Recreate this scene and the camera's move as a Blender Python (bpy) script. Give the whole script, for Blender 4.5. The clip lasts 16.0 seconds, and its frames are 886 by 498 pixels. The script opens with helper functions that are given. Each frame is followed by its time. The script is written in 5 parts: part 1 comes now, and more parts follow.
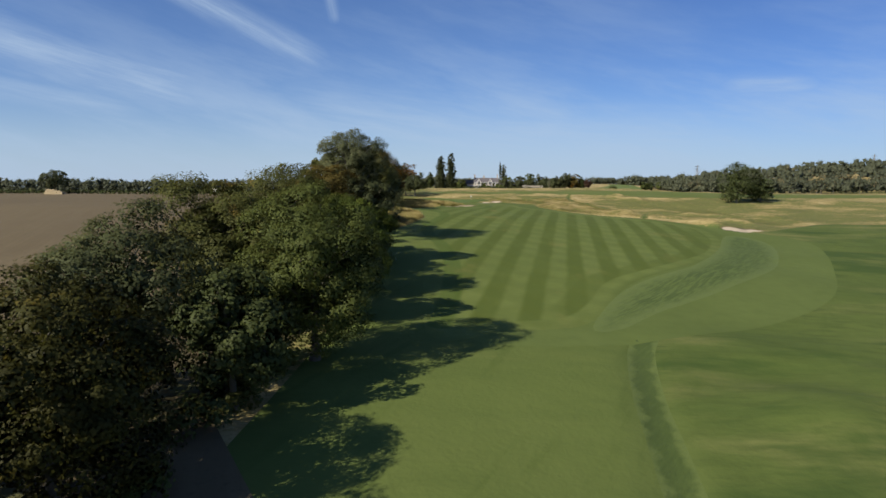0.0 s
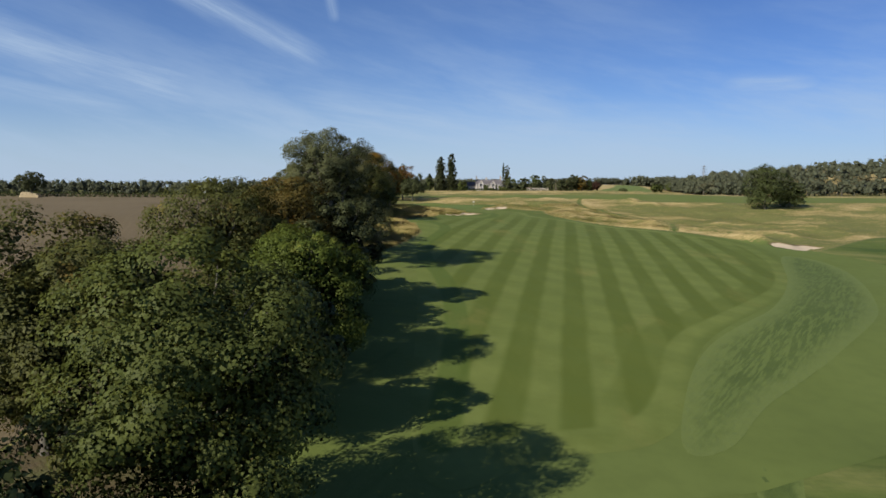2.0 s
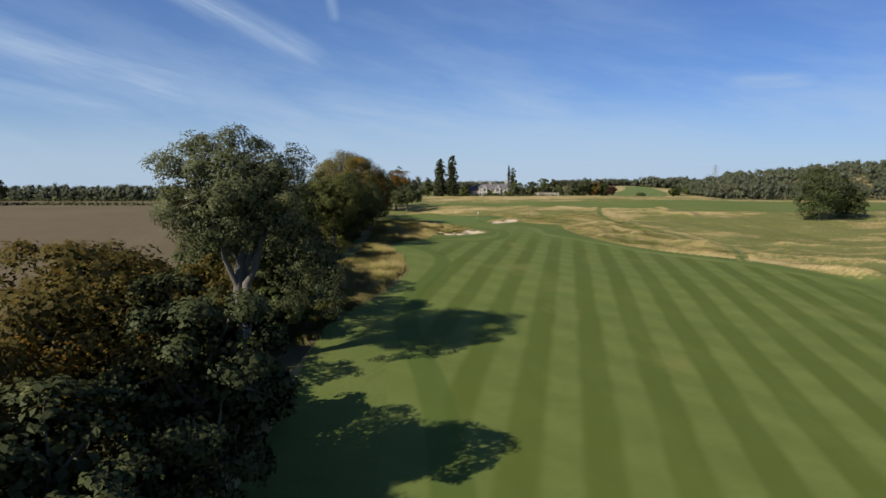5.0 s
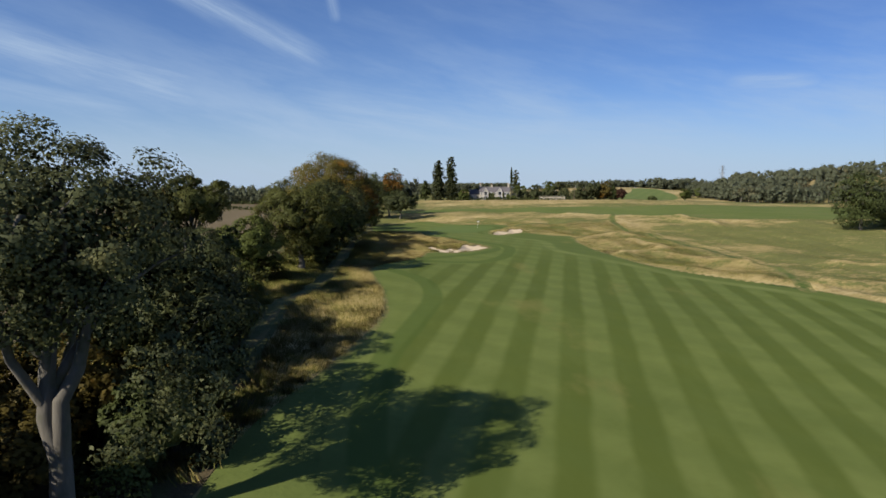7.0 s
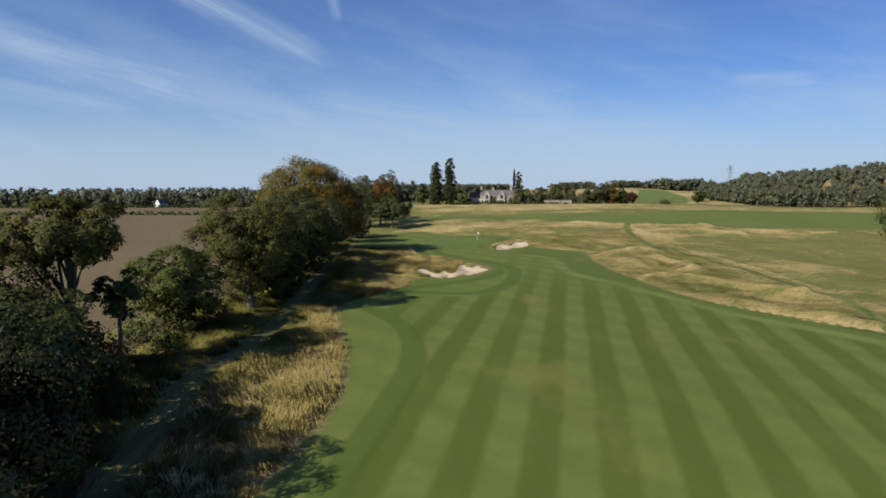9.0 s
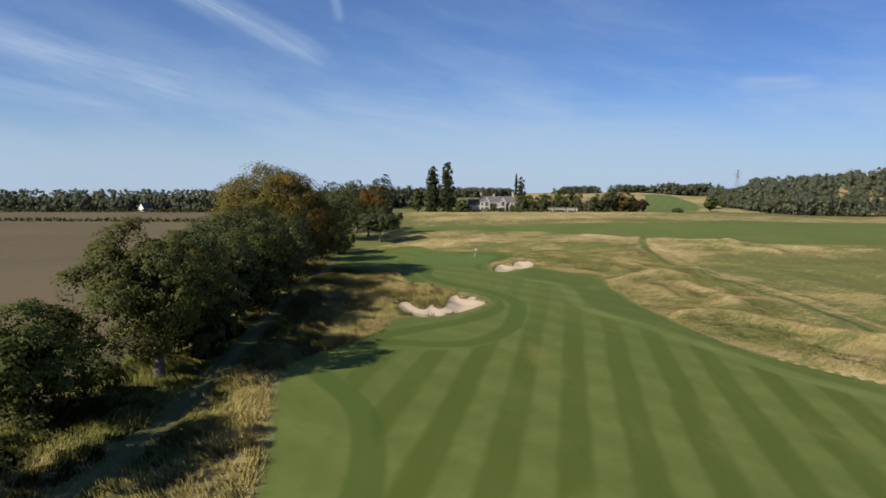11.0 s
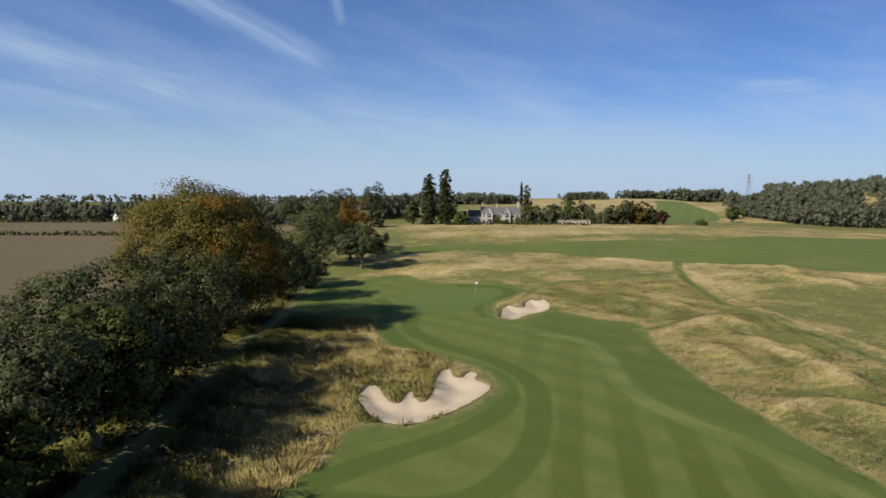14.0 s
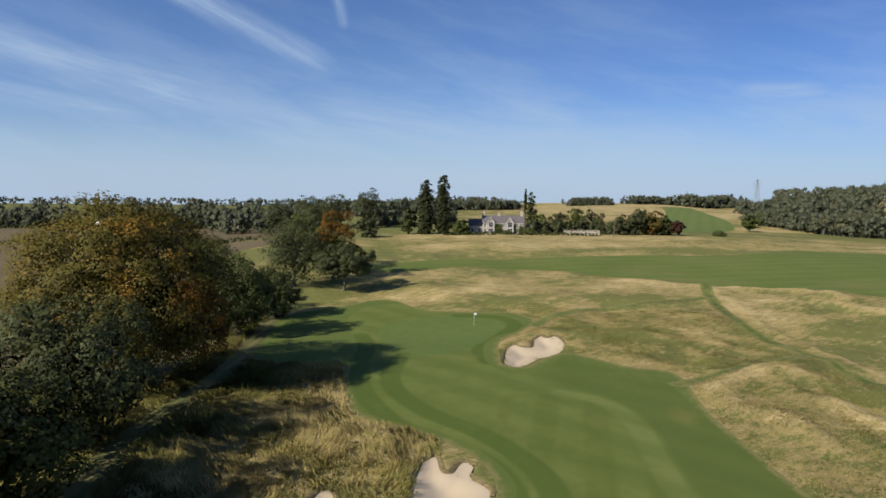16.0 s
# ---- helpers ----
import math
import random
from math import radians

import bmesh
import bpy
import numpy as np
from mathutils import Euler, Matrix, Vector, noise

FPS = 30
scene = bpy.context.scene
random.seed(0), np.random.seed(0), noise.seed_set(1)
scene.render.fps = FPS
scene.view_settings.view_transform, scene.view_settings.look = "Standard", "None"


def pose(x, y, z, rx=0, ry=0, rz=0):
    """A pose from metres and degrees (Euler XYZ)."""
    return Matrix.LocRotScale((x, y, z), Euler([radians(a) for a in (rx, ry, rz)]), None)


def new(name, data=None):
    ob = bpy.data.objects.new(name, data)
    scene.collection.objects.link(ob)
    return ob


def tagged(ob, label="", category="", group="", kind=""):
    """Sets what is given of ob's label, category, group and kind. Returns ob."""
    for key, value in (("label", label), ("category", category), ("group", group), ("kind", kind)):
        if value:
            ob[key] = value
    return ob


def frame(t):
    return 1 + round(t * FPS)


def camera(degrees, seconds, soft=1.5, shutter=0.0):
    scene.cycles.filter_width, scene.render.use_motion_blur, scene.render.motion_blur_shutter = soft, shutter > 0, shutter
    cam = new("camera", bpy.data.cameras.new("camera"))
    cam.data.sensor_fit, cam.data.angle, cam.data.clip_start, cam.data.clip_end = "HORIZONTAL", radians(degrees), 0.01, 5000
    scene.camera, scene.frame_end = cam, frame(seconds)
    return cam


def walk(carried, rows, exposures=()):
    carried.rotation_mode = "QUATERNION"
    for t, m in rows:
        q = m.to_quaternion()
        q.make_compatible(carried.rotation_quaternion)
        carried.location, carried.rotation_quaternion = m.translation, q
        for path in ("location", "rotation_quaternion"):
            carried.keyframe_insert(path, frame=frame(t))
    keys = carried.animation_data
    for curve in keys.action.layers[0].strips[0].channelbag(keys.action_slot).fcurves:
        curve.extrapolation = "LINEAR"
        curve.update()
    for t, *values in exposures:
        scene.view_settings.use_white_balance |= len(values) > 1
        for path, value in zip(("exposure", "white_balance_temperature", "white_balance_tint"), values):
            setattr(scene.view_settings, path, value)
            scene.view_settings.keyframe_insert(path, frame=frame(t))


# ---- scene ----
cam = camera(73.0, 16.0, soft=1.6)
# seconds, place in metres, turns in degrees
PATH = [
    (0.0, 0.50, 1.36, 21.21, 83.821, -0.250, 0.617),
    (0.5, 0.32, 7.52, 21.80, 83.759, -0.271, 0.597),
    (1.0, 0.23, 14.18, 22.42, 83.748, -0.298, 0.601),
    (1.5, 0.23, 20.13, 22.99, 83.743, -0.270, 0.603),
    (2.0, 0.21, 26.75, 23.50, 83.727, -0.244, 0.615),
    (2.5, 0.26, 32.90, 24.05, 83.717, -0.198, 0.618),
    (3.0, 0.30, 39.75, 24.67, 83.729, -0.179, 0.631),
    (3.5, 0.33, 46.15, 25.29, 83.711, -0.119, 0.639),
    (4.0, 0.44, 53.39, 25.87, 83.692, -0.002, 0.661),
    (6.5, 1.62, 84.09, 28.13, 83.715, 0.098, 0.782),
    (7.0, 1.96, 90.54, 28.68, 83.696, 0.093, 0.817),
    (7.5, 2.23, 96.32, 29.22, 83.706, 0.064, 0.851),
    (8.0, 2.63, 102.40, 29.83, 83.676, 0.072, 0.898),
    (8.5, 2.94, 107.94, 30.32, 83.636, 0.100, 0.915),
    (9.0, 3.42, 114.04, 30.91, 83.608, 0.139, 0.942),
    (11.5, 5.60, 142.32, 33.59, 83.822, -0.242, 1.120),
    (12.0, 5.68, 148.06, 34.15, 83.871, -0.292, 1.143),
    (12.5, 5.79, 153.18, 34.62, 83.926, -0.307, 1.157),
    (13.0, 5.95, 158.80, 35.17, 83.969, -0.269, 1.183),
    (13.5, 6.26, 163.88, 35.66, 84.006, -0.182, 1.202),
    (14.0, 6.62, 169.33, 36.15, 84.047, -0.139, 1.212),
    (14.5, 6.98, 174.34, 36.61, 84.100, -0.136, 1.247),
    (15.0, 7.31, 179.83, 37.08, 84.191, -0.180, 1.278),
    (15.5, 7.55, 184.69, 37.56, 84.275, -0.289, 1.317),
    (16.0, 7.75, 189.90, 38.02, 84.320, -0.383, 1.382),
]
walk(cam, [(t, pose(x, y, z, rx, ry, rz)) for t, x, y, z, rx, ry, rz in PATH])

# ---------------------------------------------------------------- light
SUN_FROM = Vector((-0.80, -0.60, 0.0)).normalized()
SUN_UP = radians(34.5)
sun_data = bpy.data.lights.new("sun", "SUN")
sun_data.energy, sun_data.angle, sun_data.color = 4.9, radians(0.55), (1.0, 0.92, 0.79)
sun = new("sun", sun_data)
sun_dir = Vector((SUN_FROM.x * math.cos(SUN_UP), SUN_FROM.y * math.cos(SUN_UP), math.sin(SUN_UP)))
sun.rotation_euler = sun_dir.to_track_quat("Z", "Y").to_euler()
scene.view_settings.exposure = 0.35


class Nodes:
    """Short hand for building a node tree."""

    def __init__(self, tree):
        self.tree = tree
        tree.nodes.clear()

    def add(self, kind, **values):
        node = self.tree.nodes.new(kind)
        for key, value in values.items():
            setattr(node, key, value)
        return node

    def put(self, socket, value):
        if isinstance(value, bpy.types.NodeSocket):
            self.tree.links.new(value, socket)
        elif value is not None:
            if socket.type == "RGBA" and not isinstance(value, (int, float)) and len(value) == 3:
                value = (*value, 1.0)
            socket.default_value = value

    def math(self, op, a, b=None, c=None, clamp=False):
        node = self.add("ShaderNodeMath", operation=op, use_clamp=clamp)
        for socket, value in zip(node.inputs, (a, b, c)):
            self.put(socket, value)
        return node.outputs[0]

    def mix(self, fac, a, b, blend="MIX"):
        node = self.add("ShaderNodeMix", data_type="RGBA", blend_type=blend)
        self.put(node.inputs[0], fac)
        self.put(node.inputs[6], a)
        self.put(node.inputs[7], b)
        return node.outputs[2]

    def ramp(self, fac, lo, hi, to_lo=0.0, to_hi=1.0, smooth=True):
        node = self.add("ShaderNodeMapRange", interpolation_type="SMOOTHSTEP" if smooth else "LINEAR")
        self.put(node.inputs[0], fac)
        for socket, value in zip(node.inputs[1:5], (lo, hi, to_lo, to_hi)):
            self.put(socket, value)
        return node.outputs[0]

    def noise(self, vector, scale, detail=4.0, rough=0.55, lac=2.0):
        node = self.add("ShaderNodeTexNoise")
        self.put(node.inputs["Vector"], vector)
        self.put(node.inputs["Scale"], scale)
        self.put(node.inputs["Detail"], detail)
        self.put(node.inputs["Roughness"], rough)
        self.put(node.inputs["Lacunarity"], lac)
        return node.outputs[0]

    def mapped(self, vector, scale=(1, 1, 1), turn=(0, 0, 0), shift=(0, 0, 0)):
        if any(turn):
            spin = self.add("ShaderNodeVectorRotate", rotation_type="Z_AXIS")
            self.put(spin.inputs["Vector"], vector)
            spin.inputs["Angle"].default_value = radians(turn[2])
            vector = spin.outputs[0]
        node = self.add("ShaderNodeMapping")
        self.put(node.inputs[0], vector)
        node.inputs["Location"].default_value = shift
        node.inputs["Scale"].default_value = scale
        return node.outputs[0]

    def place(self):
        return self.add("ShaderNodeNewGeometry").outputs["Position"]

    def attr(self, name):
        return self.add("ShaderNodeAttribute", attribute_name=name).outputs["Fac"]

    def island(self):
        return self.add("ShaderNodeNewGeometry").outputs["Random Per Island"]


def build_world():
    world = bpy.data.worlds.new("sky")
    scene.world = world
    world.use_nodes = True
    n = Nodes(world.node_tree)
    sky = n.add("ShaderNodeTexSky", sky_type="NISHITA", sun_disc=False)
    sky.sun_elevation = SUN_UP
    sky.sun_rotation = math.atan2(SUN_FROM.x, SUN_FROM.y)
    sky.altitude, sky.air_density, sky.dust_density, sky.ozone_density = 60.0, 1.0, 0.15, 4.0
    way = n.add("ShaderNodeTexCoord").outputs["Generated"]
    xyz = n.add("ShaderNodeSeparateXYZ")
    n.put(xyz.inputs[0], way)
    x, y, z = xyz.outputs
    az = n.math("MULTIPLY", n.math("ARCTAN2", x, y), 57.2958)
    el = n.math("MULTIPLY", n.math("ARCSINE", z), 57.2958)
    flat = n.add("ShaderNodeCombineXYZ")
    n.put(flat.inputs[0], az)
    n.put(flat.inputs[1], el)
    flat = flat.outputs[0]

    def streak(a, b, width, gain, seed, soft=0.5):
        """A cirrus streak between two directions, given as azimuth and elevation in degrees."""
        (ax, ay), (bx, by) = a, b
        length, turn = math.hypot(bx - ax, by - ay), math.degrees(math.atan2(by - ay, bx - ax))
        p = n.mapped(flat, shift=(0, 0, 0))
        v = n.add("ShaderNodeVectorMath", operation="SUBTRACT")
        n.put(v.inputs[0], p)
        v.inputs[1].default_value = ((ax + bx) / 2, (ay + by) / 2, 0)
        r = n.add("ShaderNodeVectorRotate", rotation_type="Z_AXIS")
        n.put(r.inputs["Vector"], v.outputs[0])
        r.inputs["Angle"].default_value = -radians(turn)
        s = n.add("ShaderNodeSeparateXYZ")
        n.put(s.inputs[0], r.outputs[0])
        wob = n.noise(n.mapped(r.outputs[0], scale=(0.10, 0.35, 1), shift=(seed, seed * 2, 0)), 1.0, 5, 0.6)
        across = n.math("ADD", s.outputs[1], n.math("MULTIPLY", n.math("SUBTRACT", wob, 0.5), width * 1.6))
        along = n.math("ABSOLUTE", n.math("DIVIDE", s.outputs[0], length / 2))
        m1 = n.ramp(along, 1.0, soft, 0.0, 1.0)
        m2 = n.math("DIVIDE", across, width)
        m2 = n.math("POWER", 2.718, n.math("MULTIPLY", n.math("MULTIPLY", m2, m2), -1.0))
        fibre = n.ramp(n.noise(n.mapped(r.outputs[0], scale=(0.12, 1.3, 1), shift=(seed * 3, 0, 0)), 1.0, 6, 0.65), 0.3, 0.75, 0.42, 1.0)
        return n.math("MULTIPLY", n.math("MULTIPLY", m1, m2), n.math("MULTIPLY", fibre, gain))

    masks = [
        streak((-29.0, 18.3), (-10.0, 10.0), 1.0, 0.75, 3.1),
        streak((-46.0, 12.6), (-16.0, 6.2), 1.7, 0.78, 7.7, 0.3),
        streak((-46.0, 8.7), (-25.0, 5.5), 0.8, 0.55, 1.7),
        streak((-22.0, 8.4), (20.0, 2.0), 2.6, 0.62, 12.3, 0.2),
        streak((-10.0, 5.5), (30.0, 3.5), 2.0, 0.6, 15.9, 0.3),
        streak((-11.3, 17.5), (-10.4, 14.0), 0.4, 0.55, 5.5),
        streak((22.5, 8.3), (32.5, 7.8), 0.9, 0.72, 9.1, 0.2),
        streak((24.0, 17.5), (40.0, 15.0), 1.4, 0.22, 19.1, 0.2),
    ]
    thin = n.noise(n.mapped(flat, scale=(0.035, 0.16, 1), turn=(0, 0, 14)), 1.0, 6, 0.62)
    haze = n.math("MULTIPLY", n.ramp(thin, 0.38, 0.68, 0.0, 0.68), n.ramp(el, 14.0, 3.0, 0.25, 1.0))
    cover = haze
    for m in masks:
        cover = n.math("MAXIMUM", cover, m)
    low = n.ramp(el, 9.0, -1.0, 0.0, 0.78)
    cover = n.math("SUBTRACT", 1.0, n.math("MULTIPLY", n.math("SUBTRACT", 1.0, cover), n.math("SUBTRACT", 1.0, low)))
    cover = n.math("MINIMUM", cover, 0.85)
    clear = n.mix(1.0, sky.outputs[0], (0.82, 0.95, 1.26), "MULTIPLY")
    clear = n.mix(n.ramp(az, -10.0, 45.0, 0.0, 1.0), clear, n.mix(1.0, clear, (0.68, 0.77, 0.89), "MULTIPLY"))
    tint = n.mix(cover, clear, (5.1, 6.65, 8.8))
    back = n.add("ShaderNodeBackground")
    n.put(back.inputs[0], tint)
    back.inputs[1].default_value = 0.0667
    out = n.add("ShaderNodeOutputWorld")
    n.put(out.inputs[0], back.outputs[0])


build_world()


# ---------------------------------------------------------------- materials
def material(name):
    m = bpy.data.materials.new(name)
    m.use_nodes = True
    return m, Nodes(m.node_tree)


def finish(n, colour, rough=0.9, bump=None, strength=0.4, distance=0.1, spec=0.3, metal=0.0):
    p = n.add("ShaderNodeBsdfPrincipled")
    n.put(p.inputs["Base Color"], colour)
    n.put(p.inputs["Roughness"], rough)
    n.put(p.inputs["Metallic"], metal)
    p.inputs["Specular IOR Level"].default_value = spec
    if bump is not None:
        b = n.add("ShaderNodeBump")
        b.inputs["Strength"].default_value, b.inputs["Distance"].default_value = strength, distance
        n.put(b.inputs["Height"], bump)
        n.put(p.inputs["Normal"], b.outputs[0])
    out = n.add("ShaderNodeOutputMaterial")
    n.put(out.inputs[0], p.outputs[0])
    return p


def plain(name, colour, rough=0.7, vary=0.25, scale=1.5, metal=0.0, bump=0.3):
    m, n = material(name)
    p = n.place()
    f = n.noise(p, scale, 5)
    fine = n.noise(p, scale * 9, 3)
    c = n.mix(n.ramp(f, 0.3, 0.7), [v * (1 - vary) for v in colour], [min(1, v * (1 + vary)) for v in colour])
    c = n.mix(n.ramp(fine, 0.35, 0.7, 0, 0.35), c, [v * 0.75 for v in colour])
    finish(n, c, rough, fine, bump, 0.02, metal=metal)
    return m


def leaf_material(name, dark, light, extra=None, amount=0.0, scale=0.35, blotch=0.5):
    """Foliage: each leaf its own shade, with patches of a second colour."""
    m, n = material(name)
    p = n.place()
    mid = [(a + b) / 2 for a, b in zip(dark, light)]
    c = n.mix(n.ramp(n.island(), 0.0, 1.0, 0.24, 0.76, False), dark, light)
    c = n.mix(0.40, c, mid)
    c = n.mix(n.ramp(n.noise(p, 0.6, 3), 0.35, 0.7, 0.0, blotch), c, [v * 0.62 for v in dark])
    if extra:
        patch = n.ramp(n.noise(p, scale, 3, 0.6), 0.62 - amount, 0.72 - amount * 0.6, 0.0, 0.9)
        c = n.mix(patch, c, n.mix(n.island(), extra, [v * 1.5 for v in extra]))
    a = n.add("ShaderNodeBsdfPrincipled")
    n.put(a.inputs["Base Color"], c)
    a.inputs["Roughness"].default_value = 0.6
    a.inputs["Specular IOR Level"].default_value = 0.15
    lay = n.add("ShaderNodeAttribute", attribute_name="lay").outputs["Vector"]
    n.put(a.inputs["Normal"], lay)
    t = n.add("ShaderNodeBsdfTranslucent")
    n.put(t.inputs[0], c)
    n.put(t.inputs["Normal"], lay)
    m.cycles.use_bump_map_correction = False
    s = n.add("ShaderNodeMixShader")
    s.inputs[0].default_value = 0.44
    n.put(s.inputs[1], a.outputs[0])
    n.put(s.inputs[2], t.outputs[0])
    out = n.add("ShaderNodeOutputMaterial")
    n.put(out.inputs[0], s.outputs[0])
    return m


def turf_base(n, light, dark):
    p = n.place()
    c = n.mix(n.ramp(n.noise(p, 0.05, 5), 0.3, 0.7), light, dark)
    c = n.mix(n.ramp(n.noise(p, 0.55, 4), 0.35, 0.75, 0.0, 0.35), c, [v * 0.8 for v in dark])
    return p, c


def stripes(n, p, slope, y0, x0, period, soft=0.10):
    """Mowing stripes that run along (slope, 1); 1 on dark runs."""
    s = n.add("ShaderNodeSeparateXYZ")
    n.put(s.inputs[0], p)
    u = n.math("SUBTRACT", n.math("SUBTRACT", s.outputs[0], x0), n.math("MULTIPLY", n.math("SUBTRACT", s.outputs[1], y0), slope))
    u = n.math("ADD", u, n.math("MULTIPLY", n.math("SUBTRACT", n.noise(p, 0.12, 2), 0.5), 0.9))
    w = n.math("COSINE", n.math("MULTIPLY", u, 2 * math.pi / period))
    return n.ramp(w, -soft * 3, soft * 3)


def mat_fairway():
    m, n = material("fairway_turf")
    p, c = turf_base(n, (0.131, 0.160, 0.043), (0.116, 0.146, 0.038))
    core = n.attr("core")
    run = stripes(n, p, 0.194, 154.0, -1.7, 5.6, 0.17)
    cross = stripes(n, p, -1.2, 154.0, 3.0, 10.5, 0.3)
    dark, light = n.attr("dark_run"), n.attr("light_run")
    run = n.math("MULTIPLY", run, n.ramp(core, 0.2, 0.9))
    band = n.ramp(dark, 1.1, 1.7, 1.0, 0.0)
    s = n.add("ShaderNodeSeparateXYZ")
    n.put(s.inputs[0], p)
    run = n.math("MULTIPLY", run, n.ramp(s.outputs[1], 205.0, 250.0, 1.0, 0.35))
    run = n.math("MULTIPLY", run, n.ramp(n.noise(n.mapped(p, scale=(1, 0.35, 1)), 0.22, 4, 0.6), 0.28, 0.62, 0.68, 1.0))
    c = n.mix(n.math("MULTIPLY", run, 0.95), c, (0.078, 0.102, 0.020))
    c = n.mix(n.math("MULTIPLY", n.ramp(core, -1.0, -2.4), n.ramp(s.outputs[0], 16.0, 24.0, 0.0, 0.62)), c, (0.078, 0.106, 0.025))
    c = n.mix(n.math("MULTIPLY", n.ramp(light, 0.9, 1.7, 1.0, 0.0), 0.75), c, (0.150, 0.178, 0.054))
    turn = n.math("MULTIPLY", n.math("MULTIPLY", n.ramp(core, 4.6, 3.6), n.ramp(core, 0.2, 0.8)), n.math("MULTIPLY", n.ramp(s.outputs[0], 11.0, 16.0), n.ramp(s.outputs[1], 172.0, 150.0)))
    c = n.mix(n.math("MULTIPLY", turn, 0.55), c, (0.078, 0.102, 0.020))
    c = n.mix(n.math("MULTIPLY", band, 0.65), c, (0.058, 0.092, 0.018))
    c = n.mix(n.math("MULTIPLY", cross, n.ramp(s.outputs[1], 190.0, 240.0, 0.28, 0.36)), c, (0.076, 0.104, 0.024))
    worn = n.ramp(n.noise(n.mapped(p, scale=(1, 0.5, 1)), 0.10, 5, 0.6), 0.58, 0.74, 0.0, 0.45)
    c = n.mix(worn, c, (0.182, 0.166, 0.052))
    blot = n.ramp(n.noise(p, 0.28, 5, 0.65), 0.45, 0.72, 0.0, 0.28)
    c = n.mix(blot, c, (0.076, 0.098, 0.018))
    fine = n.noise(p, 6.0, 3)
    finish(n, c, 0.85, fine, 0.25, 0.03, 0.06)
    return m


def mat_green():
    m, n = material("putting_turf")
    p, c = turf_base(n, (0.112, 0.149, 0.042), (0.101, 0.138, 0.038))
    run = stripes(n, p, -0.9, 280.0, 4.0, 5.0, 0.3)
    c = n.mix(n.math("MULTIPLY", run, 0.22), c, (0.080, 0.136, 0.036))
    finish(n, c, 0.85, n.noise(p, 8.0, 2), 0.1, 0.01, 0.06)
    return m


def mat_semi():
    m, n = material("semi_rough_turf")
    p, c = turf_base(n, (0.101, 0.130, 0.032), (0.080, 0.110, 0.027))
    inside = n.attr("inside")
    tracks = n.ramp(n.noise(n.mapped(p, scale=(0.9, 0.10, 1), turn=(0, 0, 24)), 0.6, 4), 0.55, 0.70, 0.0, 0.55)
    s = n.add("ShaderNodeSeparateXYZ")
    n.put(s.inputs[0], p)
    # the ground beyond the swale is wilder than the walk-off on the near side
    wild = n.ramp(n.math("SUBTRACT", s.outputs[0], n.math("MULTIPLY", s.outputs[1], 0.10)), 11.5, 14.5, 0.18, 1.0)
    c = n.mix(n.math("SUBTRACT", 1.0, wild), c, n.mix(n.noise(p, 0.12, 5, 0.65), (0.096, 0.128, 0.032), (0.118, 0.146, 0.040)))
    dry = n.math("MULTIPLY", n.ramp(n.noise(n.mapped(p, scale=(0.55, 1.2, 1)), 0.07, 6, 0.62), 0.47, 0.70, 0.0, 0.85), wild)
    c = n.mix(dry, c, (0.172, 0.172, 0.058))
    c = n.mix(n.math("MULTIPLY", tracks, 0.8), c, (0.074, 0.102, 0.024))
    tufts = n.noise(n.mapped(p, scale=(0.30, 1.3, 1), turn=(0, 0, 8)), 0.5, 6, 0.72)
    c = n.mix(n.math("MULTIPLY", n.ramp(tufts, 0.45, 0.66, 0.0, 0.6), wild), c, (0.062, 0.086, 0.022))
    # darker green bands from noise stretched along x
    dark_bands = n.ramp(n.noise(n.mapped(p, scale=(0.4, 1.3, 1), shift=(31, 7, 0)), 0.09, 5, 0.6), 0.50, 0.62, 0.0, 0.8)
    c = n.mix(n.math("MULTIPLY", dark_bands, wild), c, (0.048, 0.078, 0.019))
    fringe = n.math("ADD", inside, n.math("MULTIPLY", n.math("SUBTRACT", n.noise(p, 0.9, 5, 0.7), 0.5), 3.2))
    c = n.mix(n.math("MULTIPLY", n.ramp(fringe, 1.1, 0.0, 0.0, 0.75), n.ramp(s.outputs[1], 130.0, 160.0)), c, (0.205, 0.178, 0.074))
    fine = n.math("ADD", n.noise(p, 2.2, 4), n.math("MULTIPLY", n.noise(p, 0.4, 3), 1.5))
    finish(n, c, 0.9, fine, 0.35, 0.12, 0.06)
    return m


def mat_lush(name, rim):
    m, n = material(name)
    p, c = turf_base(n, (0.074, 0.102, 0.024), (0.060, 0.088, 0.019))
    lines = n.ramp(n.noise(n.mapped(p, scale=(3.4, 0.30, 1), turn=(0, 0, 38)), 0.9, 5, 0.65), 0.44, 0.60, 0.0, 0.25 + 0.6 * rim)
    c = n.mix(lines, c, (0.100, 0.134, 0.033))
    c = n.mix(0.32 * (1 - rim), c, (0.034, 0.056, 0.012))
    edge = n.math("ADD", n.attr("inside"), n.math("MULTIPLY", n.math("SUBTRACT", n.noise(p, 0.5, 4), 0.5), 2.5))
    c = n.mix(n.ramp(edge, 3.2 if rim else 0.8, 0.0), c, (0.106, 0.138, 0.036) if rim else (0.096, 0.126, 0.032))
    finish(n, c, 0.9, n.noise(n.mapped(p, scale=(1, 0.4, 1), turn=(0, 0, 38)), 1.6, 4), 0.6, 0.2, 0.2)
    return m


def mat_light_cut():
    m, n = material("apron_turf")
    p, c = turf_base(n, (0.112, 0.144, 0.040), (0.098, 0.128, 0.034))
    finish(n, c, 0.88, n.noise(p, 5.0, 3), 0.25, 0.03, 0.06)
    return m


